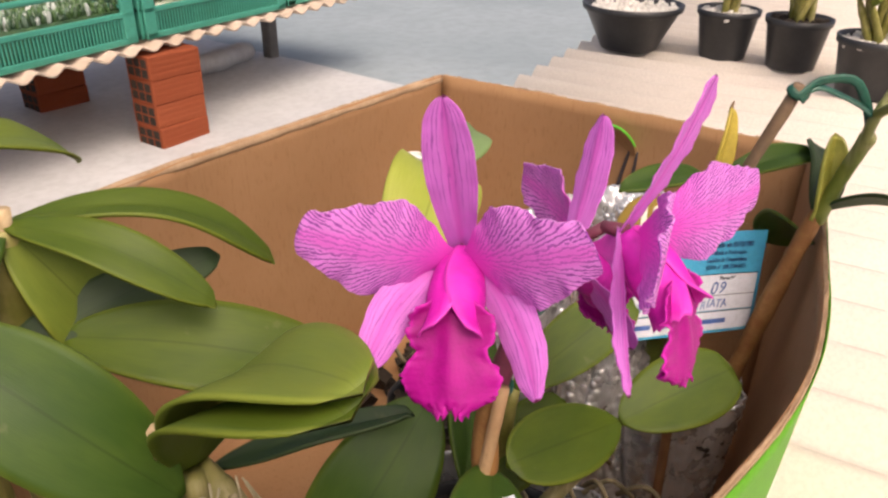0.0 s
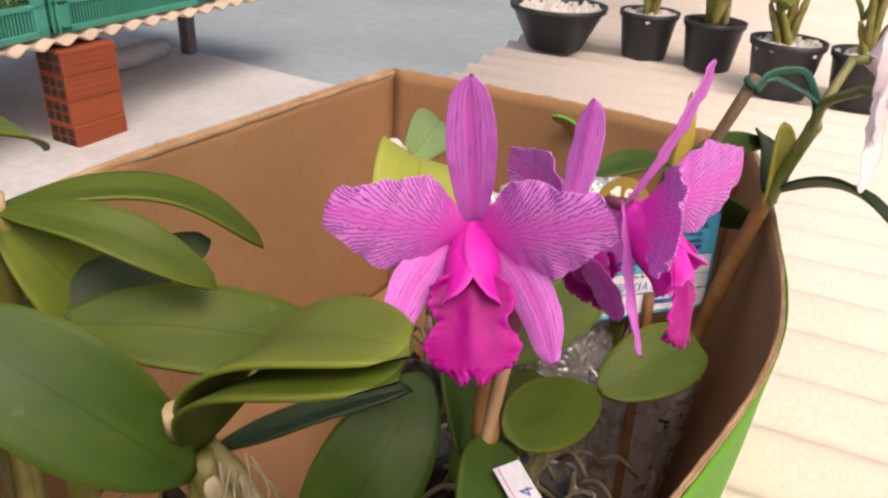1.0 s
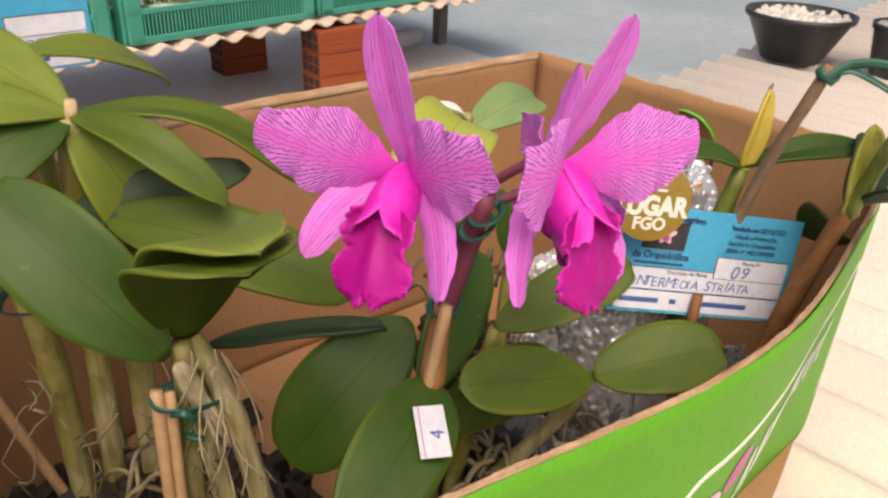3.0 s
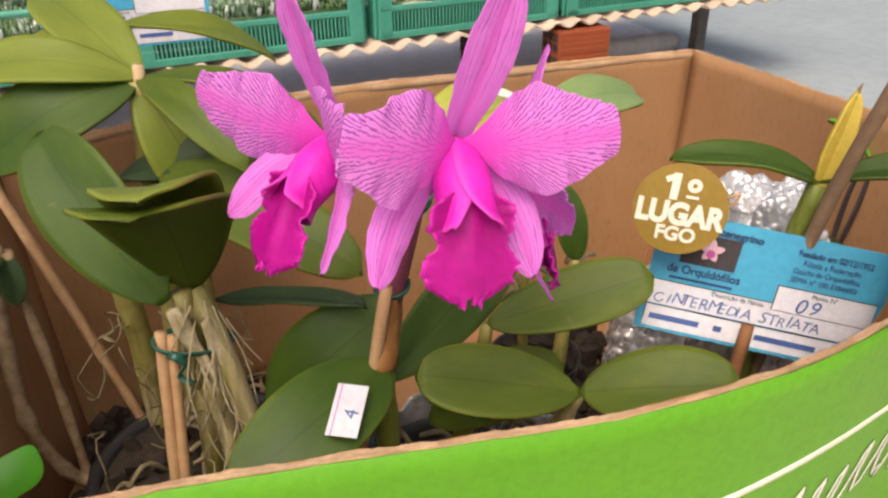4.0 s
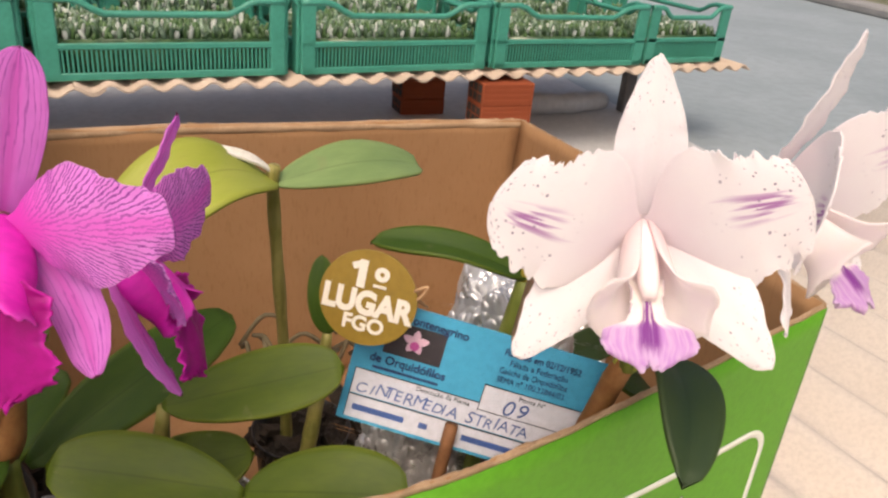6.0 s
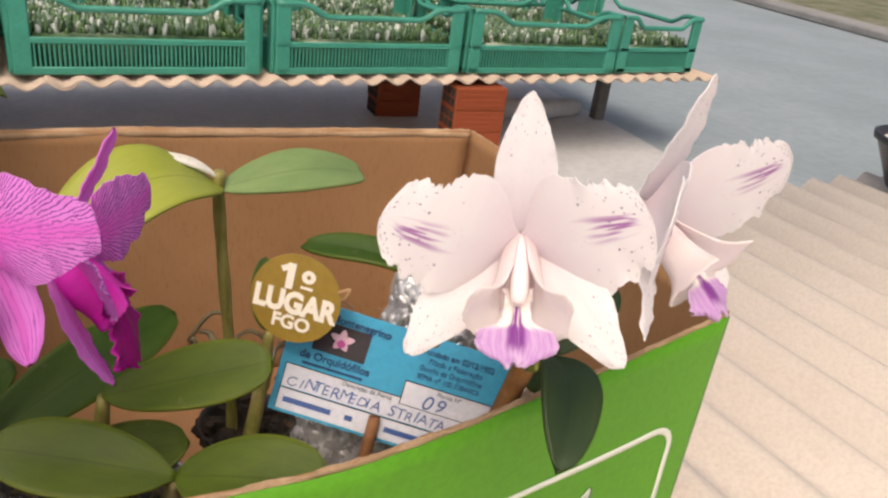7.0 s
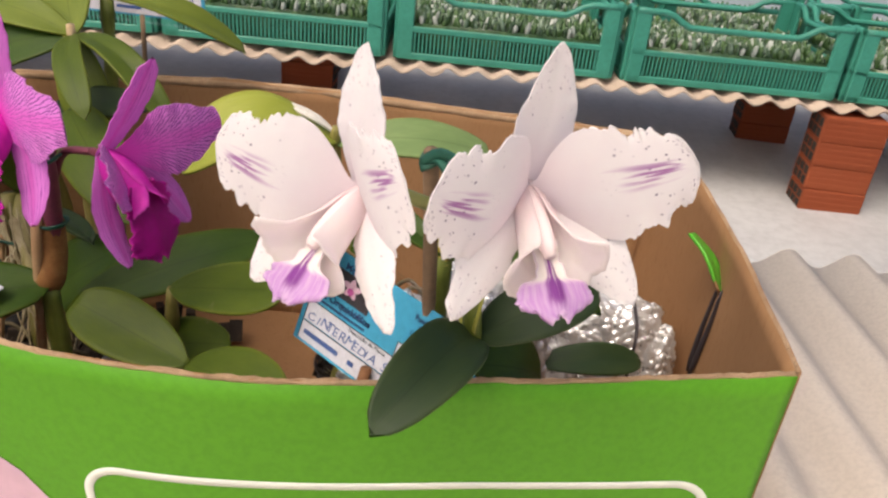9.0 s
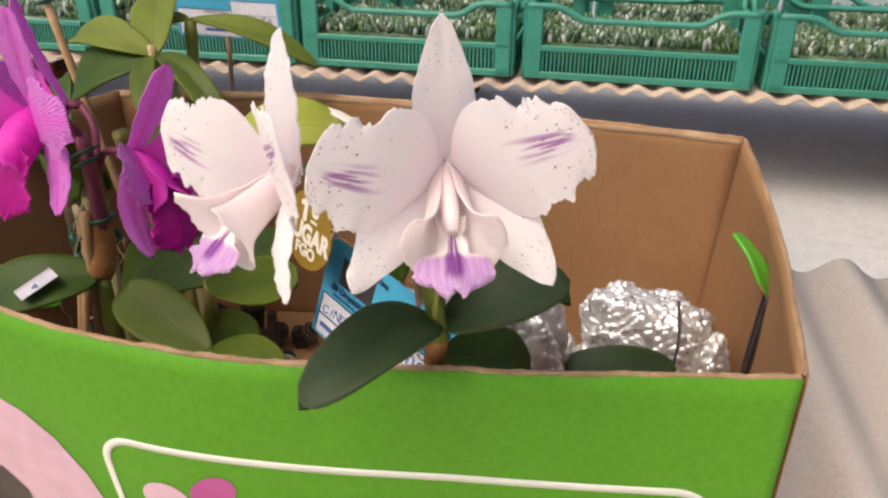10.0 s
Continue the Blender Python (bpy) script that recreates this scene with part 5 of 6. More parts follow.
# ---- old cane by the left-hand wall ----
old = thing("orchid_plant", (0.045, 0.30, FLOOR_Z + 0.02), "old orchid cane bent against the box wall, one tagged leaf", "orchid")
n = 30
part("cane", tube(spline([(0.060, 0.298, 0.590), (0.040, 0.300, 0.592), (0.022, 0.300, 0.612), (0.013, 0.300, 0.658), (0.015, 0.300, 0.707), (0.025, 0.300, 0.775)], n), [0.0050 * (0.88 + 0.30 * math.cos(i * 0.55) ** 14 + 0.10 * math.sin(i * 1.9)) for i in range(n)], 10), M_CANE_OLD, old, "brown-grey papery jointed cane")
part("cane", tube(spline([(0.036, 0.303, 0.590), (0.034, 0.305, 0.68), (0.030, 0.302, 0.770)], 16), [0.0034 + 0.0006 * math.cos(i * 1.3) for i in range(16)], 8), M_CANE_OLD, old, "brown-grey papery jointed cane")
part("leaf", blade((0.028, 0.302, 0.768), (-0.012, 0.268, 0.790), 0.034, (0.2, -0.7, 0.7), 0.08, 0.12, seed=71), M_LEAF, old)
part("leaf", blade((0.028, 0.302, 0.770), (0.030, 0.290, 0.742), 0.016, (0.6, -0.8, 0.1), 0.05, 0.2, seed=72), M_LEAF_DARK, old)
# loose fibres round the tied canes
fb = bmesh.new()
rf = random.Random(77)
for k in range(34):
    a = rf.uniform(0, 6.28)
    b0 = Vector((0.132 + 0.009 * math.cos(a), 0.208 + 0.008 * math.sin(a), rf.uniform(0.71, 0.775)))
    e = b0 + Vector((rf.uniform(-0.016, 0.016), rf.uniform(-0.014, 0.006), -rf.uniform(0.02, 0.06)))
    tube(spline([b0, (b0 + e) / 2 + Vector((rf.uniform(-0.006, 0.006), rf.uniform(-0.006, 0.0), 0)), e], 7), 0.0005, 4, fb)
part("fibre", fb, M_DRY, big, "loose dry fibres", kind="stuff")

# ---- pots in the box, wrapped in silver bubble film ----
def wrapped_pot(x, y, r, top, seed, label, spill=0.0, film=True):
    """A nursery pot inside a loosely gathered wrap of bubble film, with bark in it."""
    ob = thing("wrapped_pot" if film else "plant_pot", (x, y, FLOOR_Z + 0.004), label, "plant pot", "pots in the box")
    h = top - FLOOR_Z - 0.004
    part("pot", lathe([(0.001, 0.0), (r * 0.70, 0.001), (r * 0.9, h * 0.86), (r * 0.94, h * 0.88), (r * 0.90, h * 0.88), (r * 0.86, h * 0.78)], (x, y, FLOOR_Z + 0.004), 24), M_POT, ob, "black plastic pot")
    rows = []
    for i in range(61):
        s = i / 60
        line = []
        for k in range(201):
            a = 2 * math.pi * k / 200
            q = (math.cos(a) * 1.6, math.sin(a) * 1.6, seed)
            fold = 0.10 * noise.noise((q[0] * 1.5, q[1] * 1.5, seed + s * 0.8)) + 0.07 * noise.noise((q[0] * 4, q[1] * 4, seed + s * 2.5))
            rr = r * (0.80 + 0.26 * s + fold * (0.4 + s) + spill * max(0, s - 0.75) * 2)
            zz = h * (s + 0.30 * max(0, s - 0.7) * noise.noise((q[0] * 2.2, q[1] * 2.2, seed + 9)))
            rr += 0.0014 * max(0.0, 1 - (noise.voronoi(Vector((math.cos(a) * rr, math.sin(a) * rr, zz)) / 0.0058)[0][0] / 0.62) ** 2)
            line.append(Vector((x + rr * math.cos(a), y + rr * math.sin(a), FLOOR_Z + 0.005 + zz)))
        rows.append(line)
    if film:
        part("foil_wrap", sheet(rows, 0.0015), M_FOIL, ob, "silver bubble film wrap")
    bm = bmesh.new()
    rnd = random.Random(seed)
    for _ in range(90):
        a, q = rnd.uniform(0, 6.28), r * 0.86 * math.sqrt(rnd.random())
        s = rnd.uniform(0.004, 0.009)
        m = Matrix.Translation((x + q * math.cos(a), y + q * math.sin(a), FLOOR_Z + h * 0.80 + rnd.uniform(-0.004, 0.006))) @ Euler((rnd.uniform(0, 6), rnd.uniform(0, 6), rnd.uniform(0, 6))).to_matrix().to_4x4()
        box((-s, -s * 0.6, -s * 0.35), (s, s * 0.6, s * 0.35), bm, m=m)
    lathe([(0.001, h * 0.80), (r * 0.87, h * 0.79)], (x, y, FLOOR_Z), 20, bm)
    part("bark", bm, M_BARK_SHADE, ob, "dark bark chips", smooth=False, kind="stuff")
    return ob


wrapped_pot(0.245, 0.150, 0.062, 0.672, 3, "pot in silver bubble film under the purple orchid")
wrapped_pot(0.350, 0.268, 0.036, 0.650, 5, "small black pot of dark bark holding a thin cane", film=False)
wrapped_pot(0.415, 0.112, 0.034, 0.690, 12, "small pot in silver bubble film beside the white orchid")
wrapped_pot(0.113, 0.268, 0.078, 0.622, 15, "wide black pot of dark bark under the large orchid", film=False)


def bundle(x, y, r, h, seed, base, dome=0.6, pitch=0.0050, lean=(0.0, 0.0), ridge=0.0):
    """A soft closed bundle of bubble film, crumpled in broad folds; lean: how far its top hangs over; ridge: how its top is drawn out along x."""
    rows = []
    na, ns = int(2 * math.pi * r / 0.0012), int(h * 1.3 / 0.0012)
    for i in range(ns + 1):
        s = i / ns
        ph = s * math.pi * 0.5
        line = []
        for k in range(na + 1):
            a = 2 * math.pi * k / na
            q = Vector((math.cos(a), math.sin(a), s * 2))
            f = 1 + 0.24 * noise.noise(q * 1.3 + Vector((seed, 0, 0))) + 0.16 * abs(noise.noise(q * 3 + Vector((0, seed, 0)))) - 0.05
            f -= 0.16 * max(0.0, 1 - abs(noise.noise(q * 1.9 + Vector((seed, seed, 0)))) * 8)
            rr = r * f * (0.06 + 0.94 * math.cos(ph) ** 0.5)
            z = h * (math.sin(ph) ** (dome + 0.3)) * (1 + 0.16 * (1 - s ** 4) * noise.noise(q * 1.7 + Vector((0, 0, seed))))
            p = Vector((x + rr * math.cos(a) * (1 + ridge * s * s) + lean[0] * s * s, y + rr * math.sin(a) * 0.8 + lean[1] * s * s, base + z))
            d = noise.voronoi(p / pitch + Vector((seed, 0, 0)))[0][0]
            b = 0.0022 * max(0.0, 1 - (d / 0.60) ** 2)
            line.append(p + Vector((math.cos(a) * math.cos(ph), math.sin(a) * math.cos(ph), math.sin(ph))) * b)
        rows.append(line)
    return rows


heap = thing("foil_bundle", (0.548, 0.285, FLOOR_Z + 0.004), "crumpled silver bubble film bundle tied with a dark strap", "foil bundle")
part("foil", sheet(bundle(0.530, 0.272, 0.036, 0.166, 2, FLOOR_Z + 0.004, 0.30, ridge=1.2, lean=(-0.012, -0.004)), 0.001), M_FOIL, heap)
part("foil", sheet(bundle(0.560, 0.266, 0.026, 0.146, 6, FLOOR_Z + 0.004, 0.35, lean=(0.004, 0.0)), 0.001), M_FOIL, heap)
part("foil", sheet(bundle(0.500, 0.262, 0.030, 0.128, 9, FLOOR_Z + 0.004, 0.4), 0.001), M_FOIL, heap)
part("strap", tube(spline([(0.545, 0.262, 0.738), (0.548, 0.240, 0.724), (0.547, 0.232, 0.70), (0.546, 0.230, 0.64)], 14), 0.0014, 6, flat=0.5), M_DARK, heap, "thin dark strap")
low = thing("foil_bundle", (0.455, 0.272, FLOOR_Z + 0.004), "low crumpled bundle of silver bubble film", "foil bundle")
part("foil", sheet(bundle(0.455, 0.272, 0.040, 0.118, 11, FLOOR_Z + 0.004, 0.4), 0.001), M_FOIL, low)

tall = thing("foil_bundle", (0.450, 0.165, FLOOR_Z + 0.004), "tall gathered silver bubble film bundle behind a card", "foil bundle")
part("foil", sheet(bundle(0.440, 0.168, 0.046, 0.235, 21, FLOOR_Z + 0.004, 0.5), 0.001), M_FOIL, tall)
part("foil", sheet(bundle(0.392, 0.160, 0.034, 0.205, 25, FLOOR_Z + 0.004, 0.5), 0.001), M_FOIL, tall)

# hand hole in the right-hand wall: two dark tubes for its shaded slits and a flap turned up, green side in view
right_wall = [o for o in carton.children if o.name.startswith("right_wall")][0]
for knots in ([(0.5935, 0.243, 0.768), (0.5930, 0.250, 0.73), (0.5920, 0.252, 0.69)], [(0.5938, 0.236, 0.766), (0.5932, 0.239, 0.73), (0.5922, 0.246, 0.69)]):
    # no cut in the wall: the slit's shade is a dark tube
    part("slit", tube(spline(knots, 10), [0.0008, 0.0014, 0.0016, 0.0017, 0.0018, 0.0019, 0.002, 0.002, 0.0018, 0.001], 8), M_DARK, right_wall, "dark strip standing for the shaded slit of the hand hole")
# the flap's green is brighter than the front's, to show it lit
flap = blade((0.5935, 0.240, 0.762), (0.570, 0.262, 0.792), 0.0210, (0.95, -0.5, 0.0), 0.08, 0.06, a=0.4, b=0.4, thick=0.0022)
flap.normal_update()
for f in flap.faces:
    f.material_index = 0 if f.normal.z > 0 else 1
part("handle_flap", flap, [M_GREEN_LIT, M_BOARD], right_wall, "small flap, its printed green side coloured as brightly lit")

# ---- sticks and ties ----
def stick(name, knots, r, mat, label, group="sticks"):
    n = 12
    return solo(name, tube(spline(knots, n), [r * (1 + 0.05 * math.sin(i * 2.1)) for i in range(n)], 8), mat, knots[0], label, "stick", group)


stick("support_stick", [(0.421, 0.158, FLOOR_Z + 0.004), (0.4155, 0.1125, 0.797), (0.4125, 0.0835, 0.893)], 0.0034, M_STICK_D, "brown weathered stick tied to the white orchid")
stick("support_stick", [(0.092, 0.188, FLOOR_Z + 0.004), (0.100, 0.201, 0.66), (0.108, 0.216, 0.752)], 0.0032, M_STICK, "pale reddish wooden stick with a green tie")
stick("support_stick", [(0.097, 0.185, FLOOR_Z + 0.004), (0.105, 0.199, 0.66), (0.1135, 0.214, 0.750)], 0.0028, M_STICK, "pale reddish wooden stick with a green tie")
stick("bamboo_cane", [(0.085, 0.330, FLOOR_Z + 0.004), (0.047, 0.332, 0.72), (0.003, 0.335, 0.896)], 0.0036, M_STICK, "long thin bamboo cane leaning in the box")
stick("support_stick", [(0.160, 0.138, FLOOR_Z + 0.004), (0.186, 0.130, 0.70), (0.2045, 0.122, 0.812)], 0.0028, M_STICK, "bamboo stick tied beside the flowering stem")
stick("support_stick", [(0.366, 0.100, FLOOR_Z + 0.004), (0.375, 0.105, 0.69), (0.386, 0.110, 0.757)], 0.0032, M_STICK_R, "short reddish brown stick in front of the card")


def tie(knots, r, mat, label, n=28):
    k = spline(knots, n)
    return solo("tie_tape", tube(k, r, 6, flat=0.35), mat, tuple(k[0]), label, "plant tie", "plant ties")


def loop(c, rx, ry, z, tilt=0.0, n=12):
    return [(c[0] + rx * math.cos(2 * math.pi * i / n), c[1] + ry * math.sin(2 * math.pi * i / n), z + tilt * math.cos(2 * math.pi * i / n)) for i in range(n + 1)]


tie([(0.409, 0.081, 0.886), (0.415, 0.080, 0.890), (0.416, 0.086, 0.892), (0.410, 0.087, 0.891), (0.409, 0.082, 0.888), (0.417, 0.076, 0.895), (0.427, 0.062, 0.896), (0.431, 0.054, 0.884), (0.432, 0.050, 0.873)], 0.0024, M_TIE, "dark green tape from a stick to the stem")
tie([(0.413, 0.081, 0.890), (0.418, 0.075, 0.892), (0.424, 0.065, 0.888), (0.427, 0.056, 0.884), (0.428, 0.050, 0.880)], 0.0024, M_TIE, "flat green tape from a stick to the flower stalks")
tie(loop((0.209, 0.129), 0.0068, 0.0066, 0.806, 0.001), 0.0022, M_TIE, "green tape ring round the flowering stem")
tie(loop((0.217, 0.120), 0.0060, 0.0060, 0.846, 0.003), 0.0022, M_TIE, "green tape ring round the flower stalks")
tie(loop((0.219, 0.117), 0.0060, 0.0060, 0.853, 0.003), 0.0022, M_TIE, "green tape ring round the flower stalks")
tie(loop((0.1235, 0.2115), 0.0195, 0.0115, 0.745, -0.003, 16), 0.0026, M_TIE, "green tape round canes and sticks", 60)
tie([(0.110, 0.206, 0.744), (0.113, 0.198, 0.748), (0.118, 0.198, 0.742), (0.114, 0.200, 0.734), (0.120, 0.196, 0.730)], 0.0022, M_TIE, "knot of green tape")
tie(loop((0.100, 0.325), 0.034, 0.022, 0.760, 0.004, 16), 0.0022, M_TIE_D, "dark green tape round tall canes", 60)
tie(loop((0.004, 0.335), 0.006, 0.006, 0.888, 0.002), 0.0030, M_TIE, "green tape at the top of a cane")

# ---- cards ----
def card_pose(origin, h, v):
    h = Vector(h).normalized()
    v = Vector(v)
    v = (v - h * v.dot(h)).normalized()
    n = h.cross(v)
    m = Matrix((h, v, n)).transposed().to_4x4()
    m.translation = origin
    return m


def slab(m, x0, y0, x1, y1, z0, z1, bm=None):
    return box((x0, y0, z0), (x1, y1, z1), bm, m=m)


def card(origin, h, v, title, w=0.109, hgt=0.060, full=True, size=1.0):
    """A blue entry card in a clear sleeve; x to the right, y up on its face."""
    m = card_pose(origin, h, v) @ Matrix.Scale(size, 4)
    ob = thing("entry_card", origin, title, "card", "entry cards")
    blue = part("card", slab(m, 0, 0, w, hgt, 0, 0.0006), M_BLUE, ob, "light blue printed card", smooth=False)
    rows = bmesh.new()
    slab(m, 0.0030, 0.0137, w - 0.003, 0.0258, 0.0006, 0.0009, rows)
    slab(m, 0.0030, 0.0018, w - 0.003, 0.0129, 0.0006, 0.0009, rows)
    slab(m, w * 0.55, 0.0226, w - 0.003, 0.0352, 0.0007, 0.0010, rows)
    part("writing_field", rows, M_PAPER, blue, "white writing fields", smooth=False)
    lines = bmesh.new()
    for x0, y0, x1, y1 in ((0.0030, 0.0129, w - 0.003, 0.0133), (0.0030, 0.0258, w * 0.55, 0.0262), (0.0030, 0.0018, 0.0034, 0.0258), (w * 0.55, 0.0226, w * 0.554, 0.0352), (w * 0.55, 0.0350, w - 0.003, 0.0354), (w * 0.55, 0.0226, w - 0.003, 0.0229)):
        slab(m, x0, y0, x1, y1, 0.0009, 0.0012, lines)
    part("ruled_lines", lines, M_BLACK, blue, smooth=False)

    def write(text, x, y, size, mat, slant=0.0, squeeze=1.0, z=0.0011, bold=0.0, name="lettering"):
        part(name, text_mesh(text, size, m @ Matrix.Translation((x, y, z)) @ Matrix.Rotation(radians(slant), 4, "Z"), 0.0001, bold, squeeze=squeeze), mat, blue, smooth=False)

    def by_hand(text, x, y, size, step, seed):
        """Pen letters, each a little off the line."""
        rnd = random.Random(seed)
        pen = bmesh.new()
        for ch in text:
            if ch != " ":
                lean = Matrix(((1, rnd.uniform(0.10, 0.28), 0, 0), (0, 1, 0, 0), (0, 0, 1, 0), (0, 0, 0, 1)))
                k = m @ Matrix.Translation((x, y + rnd.uniform(-0.0004, 0.0004), 0.0011)) @ Matrix.Rotation(radians(rnd.uniform(-5, 5)), 4, "Z") @ lean
                bit = text_mesh(ch, size * rnd.uniform(0.90, 1.12), k, 0.0001, -0.00005)
                me = bpy.data.meshes.new("letter")
                bit.to_mesh(me)
                bit.free()
                pen.from_mesh(me)
                bpy.data.meshes.remove(me)
            x += step * (0.55 if ch in "I." else 1.0) * rnd.uniform(0.94, 1.06)
        part("handwriting", pen, M_INK, blue, smooth=False)

    if full:
        by_hand("C.INTERMEDIA STRIATA", 0.0050, 0.0152, 0.0076, 0.00440, 4)
        by_hand("09", 0.0700, 0.0238, 0.0098, 0.0068, 9)
        write("Planta Nº", w * 0.70, 0.0318, 0.0032, M_BLACK)
        write("Descrição da Planta", 0.0315, 0.0230, 0.0031, M_BLACK)
        write("Montenegrino", 0.0180, 0.0528, 0.0054, M_NAVY, -1.0, 0.95, bold=0.00012)
        write("de Orquidófilos", 0.0078, 0.0312, 0.0057, M_NAVY, 0.0, 0.95, bold=0.00012)
        write("Fundado em 02/12/1952", 0.0640, 0.0510, 0.0044, M_NAVY, 0.0, 0.80, bold=0.00008)
        write("Filiada a Federação", 0.0675, 0.0466, 0.0041, M_NAVY, 0.0, 0.85)
        write("Gaúcha de Orquidófilos", 0.0640, 0.0424, 0.0041, M_NAVY, 0.0, 0.78)
        bars = bmesh.new()
        write("SEMA nº 100.33844/03", 0.0640, 0.0382, 0.0039, M_NAVY, 0.0, 0.85)
        slab(m, 0.0100, 0.0278, 0.0400, 0.0290, 0.0006, 0.0008, bars)
        part("small_print", bars, M_NAVY, blue, smooth=False)
        photo = part("photo", slab(m, 0.0125, 0.0364, 0.0385, 0.0518, 0.0006, 0.0009), M_DARK, blue, "small dark photo of a pink orchid", smooth=False)
        pet = bmesh.new()
        for a, ln in ((90, 0.0058), (20, 0.0062), (160, 0.0062), (235, 0.0055), (305, 0.0055)):
            t = Vector((0.0255 + ln * math.cos(radians(a)), 0.0445 + ln * math.sin(radians(a)), 0.0011))
            bl = tepal(m @ Vector((0.0255, 0.0445, 0.0011)), m @ t, m.to_3x3() @ Vector((0, 0, 1)), 0.0038, SEPAL_WHITE, 0.93, 0.0, thick=0.0001, nu=8, nv=5)
            me = bpy.data.meshes.new("tmp")
            bl.to_mesh(me)
            bl.free()
            pet.from_mesh(me)
            bpy.data.meshes.remove(me)
        part("photo_flower", pet, M_PRINT_P, photo)
        hrt = bmesh.new()
        bmesh.ops.create_circle(hrt, cap_ends=True, radius=0.0021, segments=14, matrix=m @ Matrix.Translation((0.0255, 0.0430, 0.0014)))
        part("photo_heart", hrt, M_PRINT_M, photo)
    else:
        by_hand("PUNCTATA", 0.048, 0.0155, 0.0080, 0.0066, 5)
        write("Descrição da Planta", 0.0315, 0.0230, 0.0031, M_BLACK)
    # the owner's name stays a plain line of ink
    ink = bmesh.new()
    for x0, x1 in ((0.006, 0.030), (0.037, 0.041), (0.057, 0.086)) if full else ((0.030, 0.052), (0.060, 0.082)):
        slab(m, x0, 0.0058, x1, 0.0086, 0.0009, 0.0011, ink)
    part("ink_bar", ink, M_INK, blue, smooth=False)
    sl = part("sleeve", slab(m, -0.004, -0.005, w + 0.004, hgt + 0.006, 0.0022, 0.0026), M_SLEEVE, ob, "clear plastic sleeve", smooth=False)
    sl.visible_shadow = False
    sl2 = part("sleeve", slab(m, -0.004, -0.005, w + 0.004, hgt + 0.006, -0.0008, -0.0004), M_SLEEVE, ob, "clear plastic sleeve", smooth=False)
    sl2.visible_shadow = False
    return ob, m


main_card, CM = card((0.3382, 0.1386, 0.7509), (0.867, -0.469, -0.169), (0.241, 0.097, 0.966), "light blue orchid entry card in a clear plastic sleeve", size=1.055)
side_card, SM = card((0.059, 0.437, 0.8465), (0.999, 0.03, 0.0), (0.0, -0.12, 0.99), "light blue entry card on a stick above the box rim", full=False)
stick("card_stick", [(0.112, 0.424, FLOOR_Z + 0.004), (0.112, 0.430, 0.72), (0.112, 0.4355, 0.848)], 0.0022, M_STICK_D, "thin brown stick holding a card")
stick("card_stick", [(0.392, 0.125, FLOOR_Z + 0.004), (0.390, 0.122, 0.67), (0.388, 0.116, 0.750)], 0.0016, M_STICK_D, "thin brown stick holding a card")

BC = card_pose((0.3473, 0.1262, 0.8208), (0.845, -0.525, -0.12), (0.2, 0.1, 0.97))
badge = thing("prize_badge", (0.3473, 0.1262, 0.7985), "round matt gold prize badge with cream lettering", "badge")
disc = bmesh.new()
bmesh.ops.create_cone(disc, cap_ends=True, segments=56, radius1=0.0216, radius2=0.0216, depth=0.0009, matrix=BC)
disc_part = part("disc", disc, M_GOLD, badge, smooth=False)
BM = BC @ Matrix.Translation((0, 0, 0.0006)) @ Matrix.Rotation(radians(1), 4, "Z")
one = bmesh.new()
box((-0.0062, 0.0042, 0), (-0.0026, 0.0166, 0.0004), one, m=BM)
box((-0.0032, -0.0014, 0), (0.0014, 0.0014, 0.00041), one, m=BM @ Matrix.Translation((-0.0062, 0.0144, 0)) @ Matrix.Rotation(radians(28), 4, "Z"))
part("lettering", one, M_BADGE_W, disc_part, "cream raised figure one", smooth=False)
part("lettering", box((0.0012, 0.0058, 0), (0.0070, 0.0070, 0.0004), m=BM), M_BADGE_W, disc_part, "cream raised underline", smooth=False)
part("lettering", text_mesh("o", 0.0110, BM @ Matrix.Translation((0.0041, 0.0094, 0)), 0.0002, 0.0006, "CENTER"), M_BADGE_W, disc_part, "cream raised lettering", smooth=False)
for text, y, size, sq, bold in (("LUGAR", -0.0070, 0.0142, 0.87, 0.0007), ("FGO", -0.0150, 0.0092, 1.0, 0.0003)):
    part("lettering", text_mesh(text, size, BM @ Matrix.Translation((0, y, 0)), 0.0002, bold, "CENTER", sq), M_BADGE_W, disc_part, "cream raised lettering", smooth=False)
cord = [BC @ Vector((0.0185, 0.0080, -0.0010)), BC @ Vector((0.0200, 0.0100, 0.0016)), BC @ Vector((0.0240, 0.0125, 0.0020)), BC @ Vector((0.0215, 0.0060, 0.0010)), BC @ Vector((0.0190, 0.0040, -0.0060)), CM @ Vector((0.026, 0.0625, 0.0030))]
part("cord", tube(spline(cord, 24), 0.0007, 6), M_STICK, badge, "thin straw cord")


def leaf_tag(c, h, v, w, hgt, label):
    m = card_pose(c, h, v)
    ob = thing("leaf_tag", c, label, "tag", "leaf tags")
    tg = part("paper", slab(m, -w / 2, -hgt / 2, w / 2, hgt / 2, 0, 0.0004), M_PAPER, ob, smooth=False)
    part("margin_line", slab(m, -w / 2 + 0.0018, -hgt / 2, -w / 2 + 0.0022, hgt / 2, 0.0004, 0.0006), M_PRINT_M, tg, smooth=False)
    part("lettering", text_mesh("4", 0.0085, m @ Matrix.Translation((0.0045, -0.004, 0.0005)) @ Matrix.Rotation(radians(85), 4, "Z"), 0.0001), M_INK, tg, smooth=False)
    return ob


